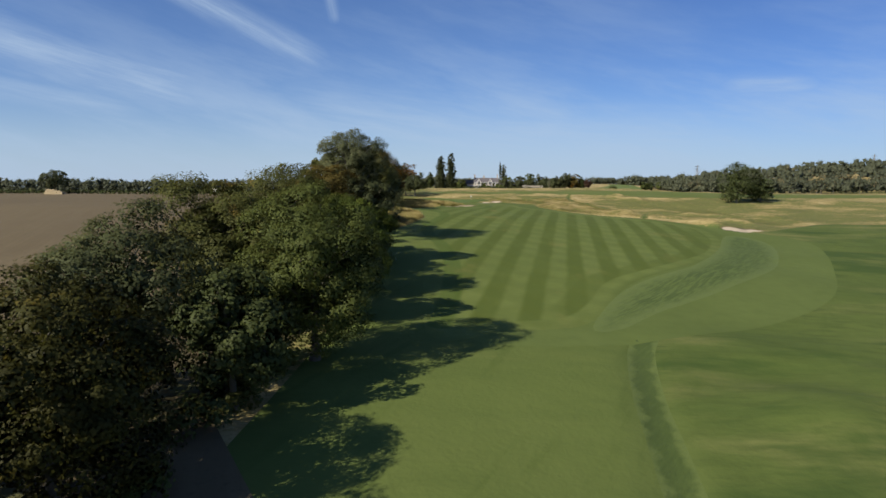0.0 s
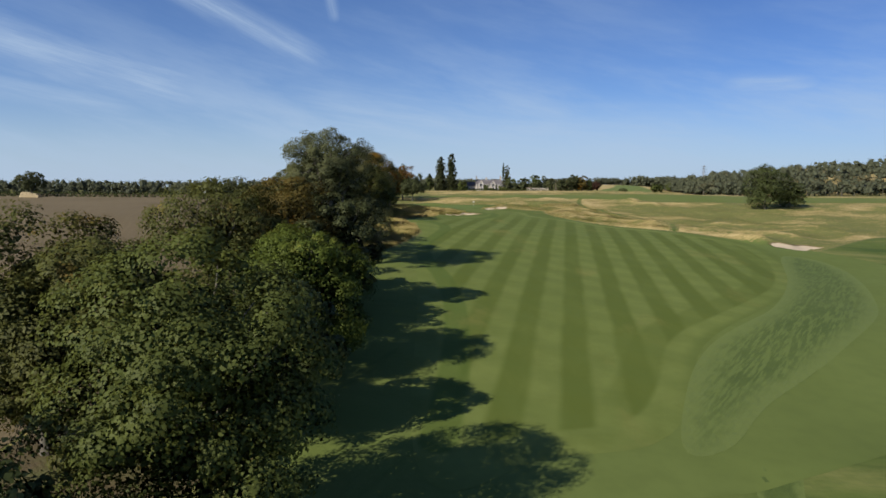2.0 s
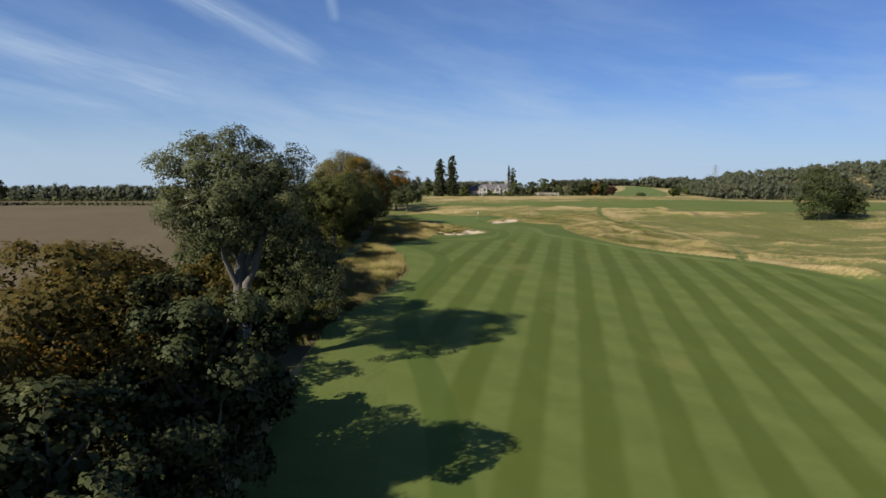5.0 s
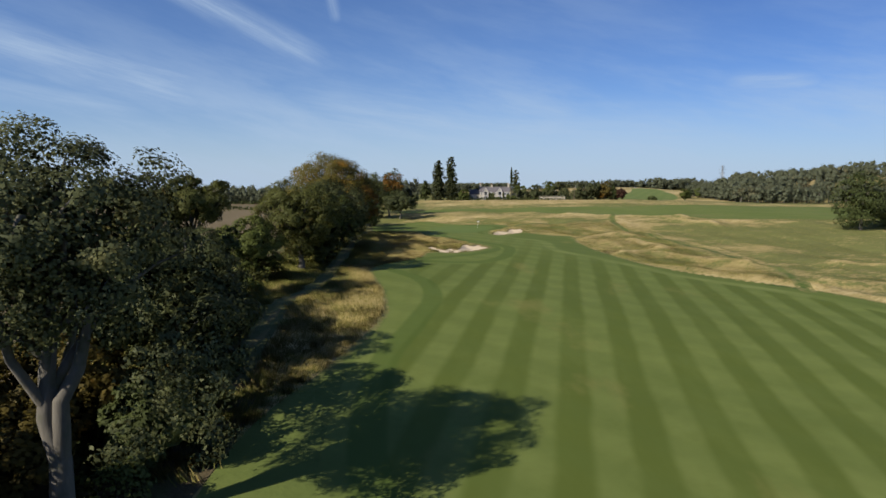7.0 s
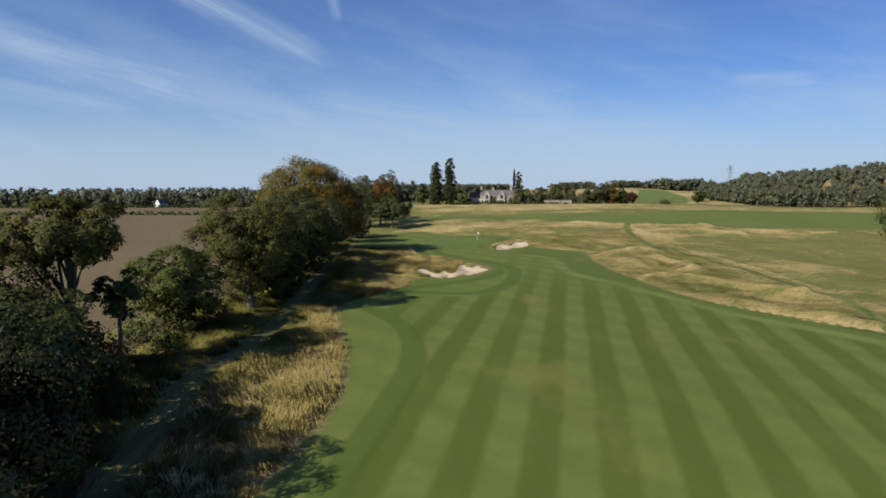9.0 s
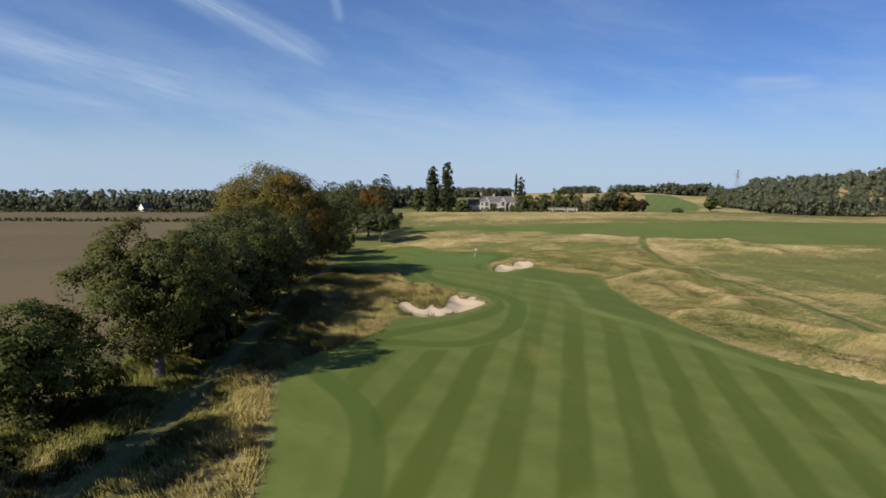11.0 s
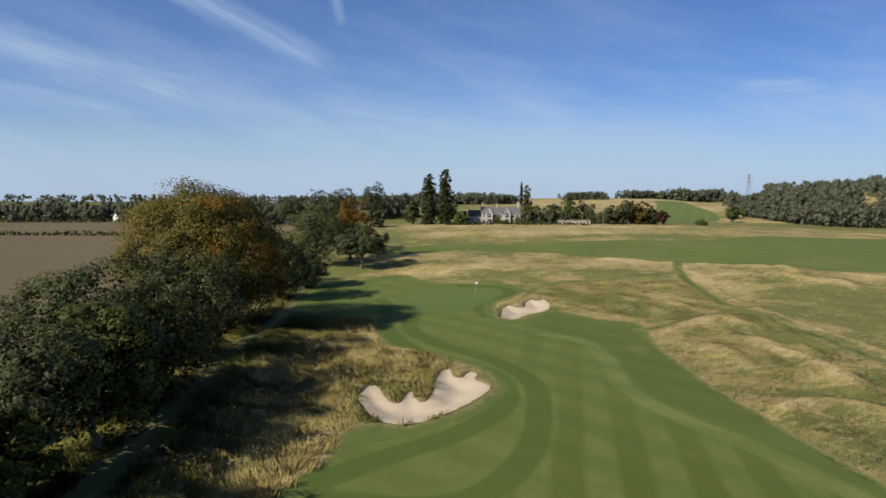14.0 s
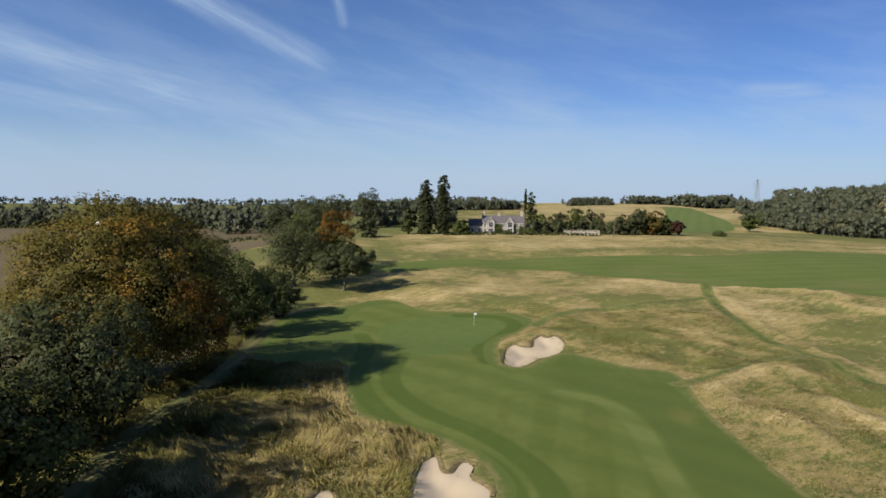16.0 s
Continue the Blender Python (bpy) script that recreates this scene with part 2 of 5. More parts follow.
def mat_rough():
    """Fescue rough: straw on the crests, green in the hollows."""
    m, n = material("fescue_ground")
    p = n.place()
    dry = n.attr("dry")
    f = n.noise(n.mapped(p, scale=(0.45, 1.0, 1), turn=(0, 0, 20)), 0.32, 6, 0.68)
    g = n.noise(n.mapped(p, scale=(0.5, 1.5, 1), turn=(0, 0, -30)), 0.9, 6, 0.72)
    h = n.noise(n.mapped(p, scale=(0.8, 1.4, 1), turn=(0, 0, 35)), 3.0, 5, 0.75)
    k = n.math("ADD", dry, n.math("MULTIPLY", n.math("SUBTRACT", f, 0.5), 1.6))
    k = n.math("ADD", k, n.math("MULTIPLY", n.math("SUBTRACT", g, 0.5), 2.3))
    k = n.math("ADD", k, n.math("MULTIPLY", n.math("SUBTRACT", h, 0.5), 1.1))
    green = n.mix(n.noise(p, 0.9, 4), (0.104, 0.118, 0.036), (0.172, 0.170, 0.060))
    tan = n.mix(n.noise(p, 1.7, 4), (0.240, 0.190, 0.075), (0.335, 0.268, 0.115))
    straw = n.mix(n.noise(p, 1.9, 4), (0.340, 0.265, 0.118), (0.480, 0.385, 0.200))
    c = n.mix(n.ramp(k, 0.16, 0.50), green, tan)
    c = n.mix(n.ramp(k, 0.66, 1.02), c, straw)
    clump = n.noise(p, 2.0, 6, 0.75)
    c = n.mix(n.ramp(clump, 0.50, 0.70, 0.0, 0.50), c, (0.125, 0.112, 0.042))
    finish(n, c, 0.95, n.math("ADD", clump, n.math("MULTIPLY", g, 1.2)), 0.5, 0.25, 0.05)
    return m


def mat_field():
    m, n = material("ploughed_soil")
    p = n.place()
    c = n.mix(n.ramp(n.noise(p, 0.02, 4), 0.3, 0.7), (0.140, 0.110, 0.062), (0.118, 0.092, 0.052))
    rows = n.noise(n.mapped(p, scale=(2.2, 0.05, 1), turn=(0, 0, -22)), 0.5, 4, 0.6)
    c = n.mix(n.ramp(rows, 0.42, 0.68, 0.0, 0.34), c, (0.164, 0.130, 0.076))
    c = n.mix(n.ramp(n.noise(p, 1.6, 4), 0.5, 0.75, 0.0, 0.4), c, (0.080, 0.061, 0.038))
    finish(n, c, 0.95, n.noise(p, 2.0, 4), 0.5, 0.12, 0.1)
    return m


def mat_litter():
    m, n = material("leaf_litter")
    p = n.place()
    c = n.mix(n.noise(p, 1.2, 5, 0.7), (0.050, 0.043, 0.024), (0.112, 0.086, 0.048))
    c = n.mix(n.ramp(n.noise(p, 0.25, 3), 0.45, 0.65, 0, 0.7), c, (0.084, 0.092, 0.034))
    finish(n, c, 0.95, n.noise(p, 4.0, 4), 0.8, 0.1, 0.1)
    return m


def mat_sand():
    m, n = material("bunker_sand")
    p = n.place()
    c = n.mix(n.noise(p, 0.4, 4), (0.450, 0.362, 0.250), (0.535, 0.440, 0.312))
    rake = n.noise(n.mapped(p, scale=(0.3, 5, 1), turn=(0, 0, 20)), 1.5, 3)
    finish(n, c, 0.95, rake, 0.25, 0.04, 0.05)
    return m


def grass_material(name):
    """Tall fescue stems: dry stems straw, others green, by the tuft's dryness."""
    m, n = material(name)
    dry = n.attr("dry")
    k = n.math("ADD", dry, n.math("MULTIPLY", n.math("SUBTRACT", n.island(), 0.5), 0.6))
    green = n.mix(n.island(), (0.130, 0.145, 0.036), (0.215, 0.208, 0.060))
    tan = n.mix(n.island(), (0.245, 0.205, 0.070), (0.355, 0.290, 0.108))
    straw = n.mix(n.island(), (0.345, 0.275, 0.110), (0.480, 0.390, 0.180))
    c = n.mix(n.ramp(k, 0.2, 0.5), green, tan)
    c = n.mix(n.ramp(k, 0.6, 0.95), c, straw)
    a = n.add("ShaderNodeBsdfDiffuse")
    n.put(a.inputs[0], c)
    t = n.add("ShaderNodeBsdfTranslucent")
    n.put(t.inputs[0], c)
    up = n.add("ShaderNodeCombineXYZ")
    up.inputs[0].default_value, up.inputs[1].default_value, up.inputs[2].default_value = -0.2, -0.15, 1.0
    n.put(a.inputs["Normal"], up.outputs[0])
    m.cycles.use_bump_map_correction = False
    s = n.add("ShaderNodeMixShader")
    s.inputs[0].default_value = 0.2
    n.put(s.inputs[1], a.outputs[0])
    n.put(s.inputs[2], t.outputs[0])
    out = n.add("ShaderNodeOutputMaterial")
    n.put(out.inputs[0], s.outputs[0])
    return m


def mat_bark(name, a, b):
    m, n = material(name)
    p = n.place()
    f = n.noise(n.mapped(p, scale=(1, 1, 0.25)), 4.0, 5, 0.65)
    c = n.mix(f, a, b)
    c = n.mix(n.ramp(n.noise(p, 0.8, 3), 0.5, 0.7, 0, 0.6), c, (0.080, 0.088, 0.056))
    finish(n, c, 0.9, f, 0.7, 0.06, 0.2)
    return m


def mat_hill_turf():
    m, n = material("hill_fairway_turf")
    p, c = turf_base(n, (0.138, 0.172, 0.050), (0.122, 0.156, 0.044))
    run = stripes(n, p, 0.40, 700.0, 212.0, 9.0, 0.2)
    c = n.mix(n.math("MULTIPLY", run, 0.35), c, (0.088, 0.128, 0.034))
    finish(n, c, 0.85, n.noise(p, 3.0, 3), 0.25, 0.03, 0.06)
    return m


def mat_far_turf():
    m, n = material("far_fairway_turf")
    p, c = turf_base(n, (0.130, 0.158, 0.042), (0.108, 0.138, 0.035))
    run = stripes(n, p, 6.0, 380.0, 60.0, 40.0, 0.3)
    c = n.mix(n.math("MULTIPLY", run, 0.35), c, (0.084, 0.114, 0.029))
    c = n.mix(n.ramp(n.noise(n.mapped(p, scale=(0.35, 1.4, 1)), 0.12, 6, 0.65), 0.48, 0.7, 0.0, 0.7), c, (0.150, 0.150, 0.055))
    finish(n, c, 0.88, n.noise(p, 2.0, 3), 0.25, 0.05, 0.06)
    return m


def mat_track():
    m, n = material("track_grass")
    p = n.place()
    c = n.mix(n.noise(p, 0.8, 5, 0.65), (0.092, 0.092, 0.038), (0.190, 0.160, 0.070))
    rut = n.math("ABSOLUTE", n.math("SUBTRACT", n.attr("middle"), 0.85))
    c = n.mix(n.ramp(rut, 0.42, 0.22, 0.0, 0.8), c, (0.080, 0.094, 0.034))
    finish(n, c, 0.95, n.noise(p, 3.0, 4), 0.6, 0.1, 0.1)
    return m


FAIRWAY, GREEN, SEMI, LUSH, APRON = mat_fairway(), mat_green(), mat_semi(), mat_lush("lush_rough_grass", 1.0), mat_light_cut()
SWALE_GRASS = mat_lush("swale_grass", 0.0)
ROUGH, SOIL, LITTER, SAND, STEMS = mat_rough(), mat_field(), mat_litter(), mat_sand(), grass_material("fescue_stems")
LIP_TURF = plain("bunker_lip_turf", (0.165, 0.130, 0.058), 0.95, 0.4, 2.5)
HILL_TURF, FAR_TURF, TRACK_MAT, GRAVEL_MAT = mat_hill_turf(), mat_far_turf(), mat_track(), plain("gravel", (0.288, 0.256, 0.208), 0.95, 0.2, 2.0)
BARK = mat_bark("grey_bark", (0.075, 0.068, 0.054), (0.150, 0.135, 0.108))
PALE_BARK = mat_bark("pale_bark", (0.085, 0.078, 0.066), (0.175, 0.16, 0.135))
DARK_BARK = mat_bark("dark_bark", (0.048, 0.040, 0.032), (0.104, 0.088, 0.068))
LEAF = {
    "oak": leaf_material("oak_leaves", (0.076, 0.086, 0.023), (0.158, 0.164, 0.046), (0.175, 0.125, 0.03), 0.02),
    "sycamore": leaf_material("sycamore_leaves", (0.074, 0.098, 0.024), (0.166, 0.190, 0.050), (0.16, 0.15, 0.035), -0.03),
    "bright": leaf_material("maple_leaves", (0.072, 0.104, 0.018), (0.160, 0.198, 0.036), (0.18, 0.19, 0.035), 0.0),
    "yellowing": leaf_material("yellowing_leaves", (0.042, 0.045, 0.011), (0.095, 0.090, 0.021), (0.13, 0.10, 0.02), 0.02),
    "grey": leaf_material("grey_green_leaves", (0.066, 0.080, 0.032), (0.138, 0.154, 0.064), (0.14, 0.145, 0.06), 0.02),
    "silver": leaf_material("silver_oak_leaves", (0.088, 0.102, 0.044), (0.190, 0.202, 0.092), (0.17, 0.16, 0.06), 0.0),
    "dark": leaf_material("dark_leaves", (0.058, 0.076, 0.025), (0.128, 0.152, 0.050), (0.115, 0.115, 0.035), -0.04),
    "autumn": leaf_material("autumn_leaves", (0.110, 0.098, 0.022), (0.220, 0.184, 0.042), (0.28, 0.16, 0.026), 0.07, 0.2, 0.35),
    "rust": leaf_material("rusty_leaves", (0.088, 0.072, 0.018), (0.180, 0.136, 0.034), (0.24, 0.125, 0.02), 0.04, 0.22),
    "orange": leaf_material("orange_leaves", (0.15, 0.075, 0.016), (0.27, 0.14, 0.024)),
    "poplar": leaf_material("poplar_leaves", (0.050, 0.060, 0.026), (0.105, 0.118, 0.048)),
    # distance haze put into the leaf colour: paler, greyer, little contrast
    "far": leaf_material("hazed_wood_leaves", (0.104, 0.116, 0.070), (0.126, 0.140, 0.086), (0.150, 0.122, 0.060), 0.03, 0.03, 0.1),
    "pale": leaf_material("pale_tree_leaves", (0.080, 0.092, 0.034), (0.150, 0.152, 0.058), (0.19, 0.16, 0.06), 0.02),
    "garden": leaf_material("garden_tree_leaves", (0.066, 0.080, 0.036), (0.132, 0.146, 0.062), (0.13, 0.12, 0.05), 0.0),
    "red": leaf_material("purple_leaves", (0.064, 0.034, 0.024), (0.135, 0.068, 0.044)),
}


# ---------------------------------------------------------------- ground shape
def smooth(a, b, x):
    t = np.clip((x - a) / (b - a), 0, 1)
    return t * t * (3 - 2 * t)


def hash_grid(i, j, seed):
    v = np.sin(i * 127.1 + j * 311.7 + seed * 74.7) * 43758.5453
    return v - np.floor(v)


def value_noise(x, y, size, seed=0):
    """Smooth noise from 0 to 1 with bumps about size metres across."""
    x, y = np.asarray(x, float) / size, np.asarray(y, float) / size
    i, j = np.floor(x), np.floor(y)
    u, v = x - i, y - j
    u, v = u * u * (3 - 2 * u), v * v * (3 - 2 * v)
    a, b = hash_grid(i, j, seed), hash_grid(i + 1, j, seed)
    c, d = hash_grid(i, j + 1, seed), hash_grid(i + 1, j + 1, seed)
    return a + (b - a) * u + (c - a) * v + (a - b - c + d) * u * v


def fbm(x, y, size, seed=0, octaves=3):
    total, weight, norm = 0.0, 1.0, 0.0
    for k in range(octaves):
        total = total + weight * value_noise(x, y, size / 2**k, seed + k * 13)
        norm, weight = norm + weight, weight * 0.5
    return total / norm


ALONG = np.array([-400, -60, 0, 40, 75, 105, 135, 170, 200, 235, 270, 300, 330, 380, 440, 480, 560, 700, 900, 1500, 4600], float)
RISE = np.array([-14, -3.0, 1.2, 4.0, 6.4, 8.6, 10.2, 12.0, 12.6, 13.0, 13.0, 13.2, 14.6, 16.6, 18.2, 17.8, 17.5, 18.5, 20.5, 8, -90], float)
SLOPES = np.gradient(RISE, ALONG)


def long_profile(y):
    y = np.clip(y, ALONG[0], ALONG[-1] - 1e-6)
    i = np.clip(np.searchsorted(ALONG, y, side="right") - 1, 0, len(ALONG) - 2)
    h = ALONG[i + 1] - ALONG[i]
    t = (y - ALONG[i]) / h
    return ((1 + 2 * t) * (1 - t) ** 2 * RISE[i] + t * (1 - t) ** 2 * h * SLOPES[i]
            + t * t * (3 - 2 * t) * RISE[i + 1] + t * t * (t - 1) * h * SLOPES[i + 1])


def base_height(x, y):
    z = long_profile(y)
    k = -0.037 * (1 - smooth(240, 320, y)) + 0.004 * smooth(240, 320, y)
    z = z + k * (np.clip(x, -60, 110) - 5)
    z = z - 3.5 * smooth(90, 220, x) * smooth(300, 450, y) * (1 - smooth(520, 640, y))
    z = z - 3.0 * (1 - smooth(70, 160, x)) * smooth(760, 860, y)
    z = z + 19 * np.exp(-(((x - 520) / 145) ** 2 + ((y - 740) / 190) ** 2))
    z = z - 6 * np.exp(-(((x - 295) / 45) ** 2 + ((y - 780) / 130) ** 2))
    z = z + 2 * np.exp(-(((x - 240) / 120) ** 2 + ((y - 820) / 160) ** 2))
    z = z - 5.0 * (1 - smooth(-115, -48, x)) * smooth(200, 430, y)
    return z


# ---------------------------------------------------------------- outlines in plan
def spline(points, closed=True, steps=8):
    p = np.array(points, float)
    if not closed:
        p = np.vstack([2 * p[0] - p[1], p, 2 * p[-1] - p[-2]])
        quad = [(p[i], p[i + 1], p[i + 2], p[i + 3]) for i in range(len(p) - 3)]
    else:
        quad = [(p[i - 1], p[i], p[(i + 1) % len(p)], p[(i + 2) % len(p)]) for i in range(len(p))]
    t = np.linspace(0, 1, steps, endpoint=False)[:, None]
    out = [0.5 * (2 * b + (c - a) * t + (2 * a - 5 * b + 4 * c - d) * t**2 + (3 * b - a - 3 * c + d) * t**3) for a, b, c, d in quad]
    return np.vstack(out + ([] if closed else [p[-2:-1]]))


def line_distance(px, py, poly, closed=True):
    """Distance to a polyline, and whether inside it."""
    best = np.full(px.shape, 1e18)
    inside = np.zeros(px.shape, bool)
    q = np.roll(poly, -1, 0) if closed else poly[1:]
    for (ax, ay), (bx, by) in zip(poly if closed else poly[:-1], q):
        dx, dy = bx - ax, by - ay
        t = np.clip(((px - ax) * dx + (py - ay) * dy) / (dx * dx + dy * dy + 1e-12), 0, 1)
        best = np.minimum(best, (px - ax - t * dx) ** 2 + (py - ay - t * dy) ** 2)
        if closed:
            cross = (ay > py) != (by > py)
            if dy:
                inside ^= cross & (px < dx * (py - ay) / dy + ax)
    return np.sqrt(best), inside


def signed(x, y, poly, margin=25.0):
    """Metres inside (+) or outside (-) of an outline; far outside it is -margin."""
    x, y = np.asarray(x, float), np.asarray(y, float)
    out = np.full(x.shape, -margin)
    lo, hi = poly.min(0) - margin, poly.max(0) + margin
    near = (x > lo[0]) & (x < hi[0]) & (y > lo[1]) & (y < hi[1])
    d, inside = line_distance(x[near], y[near], poly)
    out[near] = np.where(inside, d, -np.minimum(d, margin))
    return out


# mown ground between the trees and the fescue
MOWN = spline([(-15, -40), (-14.5, 20), (-12, 60), (-12, 105), (-13, 130), (-9.4, 147), (-6.8, 165), (-9.4, 181), (-12.8, 196), (-10.3, 205), (-5, 215),
               (-4, 223), (-1, 226.2), (2, 225.7), (5.9, 228.7), (9.2, 233), (11.3, 238.2), (9.9, 243.6), (5, 249), (-3.4, 254), (-7, 266), (-8.4, 272.2), (-14.5, 271.6), (-21, 273), (-25.5, 281), (-27, 292), (-26, 303), (-21, 309), (-15, 313), (-10, 318), (-5, 317),
               (1, 309.5), (10, 308), (19, 308), (22.5, 301), (19.5, 294.5), (15, 287), (14.5, 279), (14.7, 274.8), (17.6, 274.0), (20.3, 277.6), (24.3, 281.4), (28, 280), (33, 275.5), (39, 273), (37.6, 258), (38.5, 240),
               (41, 226), (44, 215), (53, 204.5), (61, 195), (66, 188), (72, 178), (74.5, 167), (80, 160), (91, 169), (121, 196), (150, 192), (190, 150), (190, -40)])
FAIR = spline([(-1.5, 62), (6.8, 64.6), (15, 67.4), (20.8, 75.5), (25.2, 85.5), (31, 93.5), (44, 107), (56, 122.5), (67, 146), (71.5, 166), (68.5, 181),
               (60, 193), (52, 203), (43, 213.5), (40, 225), (37.5, 240), (36.5, 257), (36, 271), (31, 274.5), (24, 278.5), (19, 271.5), (14.5, 271.5), (12, 278), (13, 288.5), (18.5, 295),
               (21, 301), (17, 306.8), (10, 307), (1, 308.5), (-4, 314), (-10, 312), (-13, 303), (-10, 290), (-7.2, 275), (-6.2, 266), (-2.6, 255), (6, 250), (11, 244.5), (13, 238.5), (10.8, 232),
               (7, 227.5), (2.2, 223.5), (-3, 219.5), (-7.5, 211), (-11, 204), (-12, 196), (-8.6, 181), (-6.0, 165), (-7.6, 149), (-7, 130), (-4.5, 115), (-3.5, 95)])
DARK_RUNS = [spline(p, closed=False) for p in (
    [(-0.5, 66), (0.8, 81), (1.0, 99), (-0.8, 116), (-4, 131), (-4.6, 147), (-2.4, 161), (-0.7, 175), (-2.8, 188), (-8.6, 197.5)],
    [(-7, 208), (-2, 211.5), (4, 211.3), (9, 213.6), (13.4, 221), (15.6, 231), (16, 239), (13.8, 245), (10, 250.4), (4.6, 255.3), (0.2, 262), (-1.1, 269), (-0.6, 276)],
    [(-8.5, 290), (-6.4, 283), (-6.0, 273), (-4.0, 262), (0.8, 252.5), (5.8, 247.6), (10.6, 243.2), (12.6, 237), (11.2, 230), (6.4, 223.7), (1.5, 219.7), (-4, 214.5)],
    [(12.5, 276), (11.6, 283), (15.5, 291), (18.5, 299), (15.5, 304.5), (8, 305.2)])]
LIGHT_RUNS = [spline(p, closed=False) for p in ([(21, 263.5), (25.6, 261), (27.6, 255), (27.2, 246), (27.0, 238.6), (30.1, 230.6), (35.2, 223.2), (40, 213), (44, 206), (51, 197.5), (59, 187)],)]
# the striped middle of the fairway, inside its edging runs
CORE = spline([(0.2, 66), (0.8, 81), (1.0, 99), (-0.8, 116), (-4, 131), (-4.6, 147), (-2.4, 161), (-0.7, 175), (-2.8, 188), (-6.5, 198), (-4, 207.5), (4, 209.5), (9, 212), (13.4, 220), (15.6, 231), (16, 239),
               (13.8, 246.5), (12, 256), (14.5, 262.5), (21, 263.5), (25.6, 261), (27.6, 255), (27.2, 246), (27.0, 238.6), (30.1, 230.6), (35.2, 223.2), (40, 213), (44, 206), (51, 197.5), (59, 187), (65, 177),
               (67.2, 165), (64, 148), (60, 136), (52, 120.5), (44.5, 110.8), (33.2, 99.2), (27, 93), (23, 87), (18.8, 77.2), (14.2, 70.4), (7.2, 67.8)])
PUTTING = spline([(-5.5, 291), (-3, 283), (1, 279.6), (5.6, 280), (10.5, 284.6), (14.5, 292), (16.4, 299), (13.5, 303.4), (7, 303.6), (-1, 301.5), (-5, 297)])
LUSH_PATCH = spline([(16.5, 66.5), (20.8, 77), (25.5, 85.5), (31, 92.5), (43.5, 105.5), (55.8, 124.5), (67.5, 148), (72, 152), (75, 147), (72, 133), (58, 106.5), (41, 88), (27, 75), (20, 67)])
APRON_EDGE = spline([(4, 60), (17, 61), (33, 68), (50, 80.5), (64, 99), (85, 140), (82, 160), (76, 172), (68, 180), (63, 160), (51, 124), (37, 107), (24, 94.5), (18, 85),
                     (13, 72), (4, 67)])
FAIR_TWO = spline([(-22, 357), (-11, 351), (0, 355), (10, 361), (26, 357.5), (38, 353.5), (44.5, 346.5), (55, 343.5), (65, 339.5), (71, 334.5), (90, 332.5), (98, 331), (107, 324), (160, 322), (260, 340),
                   (300, 400), (230, 418), (160, 402), (148, 402), (128, 403), (110, 393), (91, 387), (64, 385), (45, 380), (24, 376), (6, 374), (-8, 368), (-20, 362)])
FAIR_HILL = spline([(106, 486), (128, 492), (150, 512), (172, 548), (189, 592), (207, 668), (228, 750), (240, 800), (214, 800), (196, 740), (166, 650), (136, 580), (112, 520)])
BUNKER_NEAR = spline([(-4.2, 234.0), (-3.4, 237.6), (-2.3, 237.2), (-1.4, 234.8), (-0.4, 232.8), (0.5, 232.6), (1.1, 235.2), (1.8, 236.2), (2.4, 233.8), (3.3, 232.9), (4.0, 235.6), (4.1, 239.5), (4.6, 243), (5.9, 244.6),
                      (6.6, 241.8), (7.4, 241.6), (8.4, 243.6), (9.5, 243), (9.2, 240.6), (10.9, 238.0), (8.8, 233.4), (5.6, 229.2), (2.0, 226.2), (-1.0, 227), (-3.0, 230)], steps=5)
BUNKER_GREEN = spline([(15.0, 278.8), (15.6, 283), (17.1, 285.6), (18.2, 284.4), (20.0, 285.2), (20.6, 288.4), (22.2, 290.6), (23.2, 289.6), (24.8, 290.6), (25.6, 287), (24.0, 282),
                       (20, 278.2), (17.4, 274.6), (15.2, 275.2)], steps=6)
BUNKER_RIGHT = spline([(76, 168), (79, 171), (81, 169.5), (85, 173), (90, 173.5), (90, 170), (85, 166), (81, 163), (78, 164)], steps=6)
BUNKERS = (BUNKER_NEAR, BUNKER_GREEN, BUNKER_RIGHT)
WALKWAYS = [spline(p, closed=False, steps=6) for p in (
    [(61.5, 189.5), (65, 200), (69.5, 212), (71.2, 228), (70.6, 243), (69.6, 257), (65.8, 271), (63.2, 281), (61.8, 292), (61.4, 305), (63.4, 321), (68, 335), (71.5, 344)],
    [(36.5, 268.0), (42, 271.2), (47.5, 273.8), (53.5, 277.6), (62.5, 282)],
    [(21.5, 297.5), (26.8, 305), (36, 311.8), (48.8, 315.8), (63.0, 321)])]
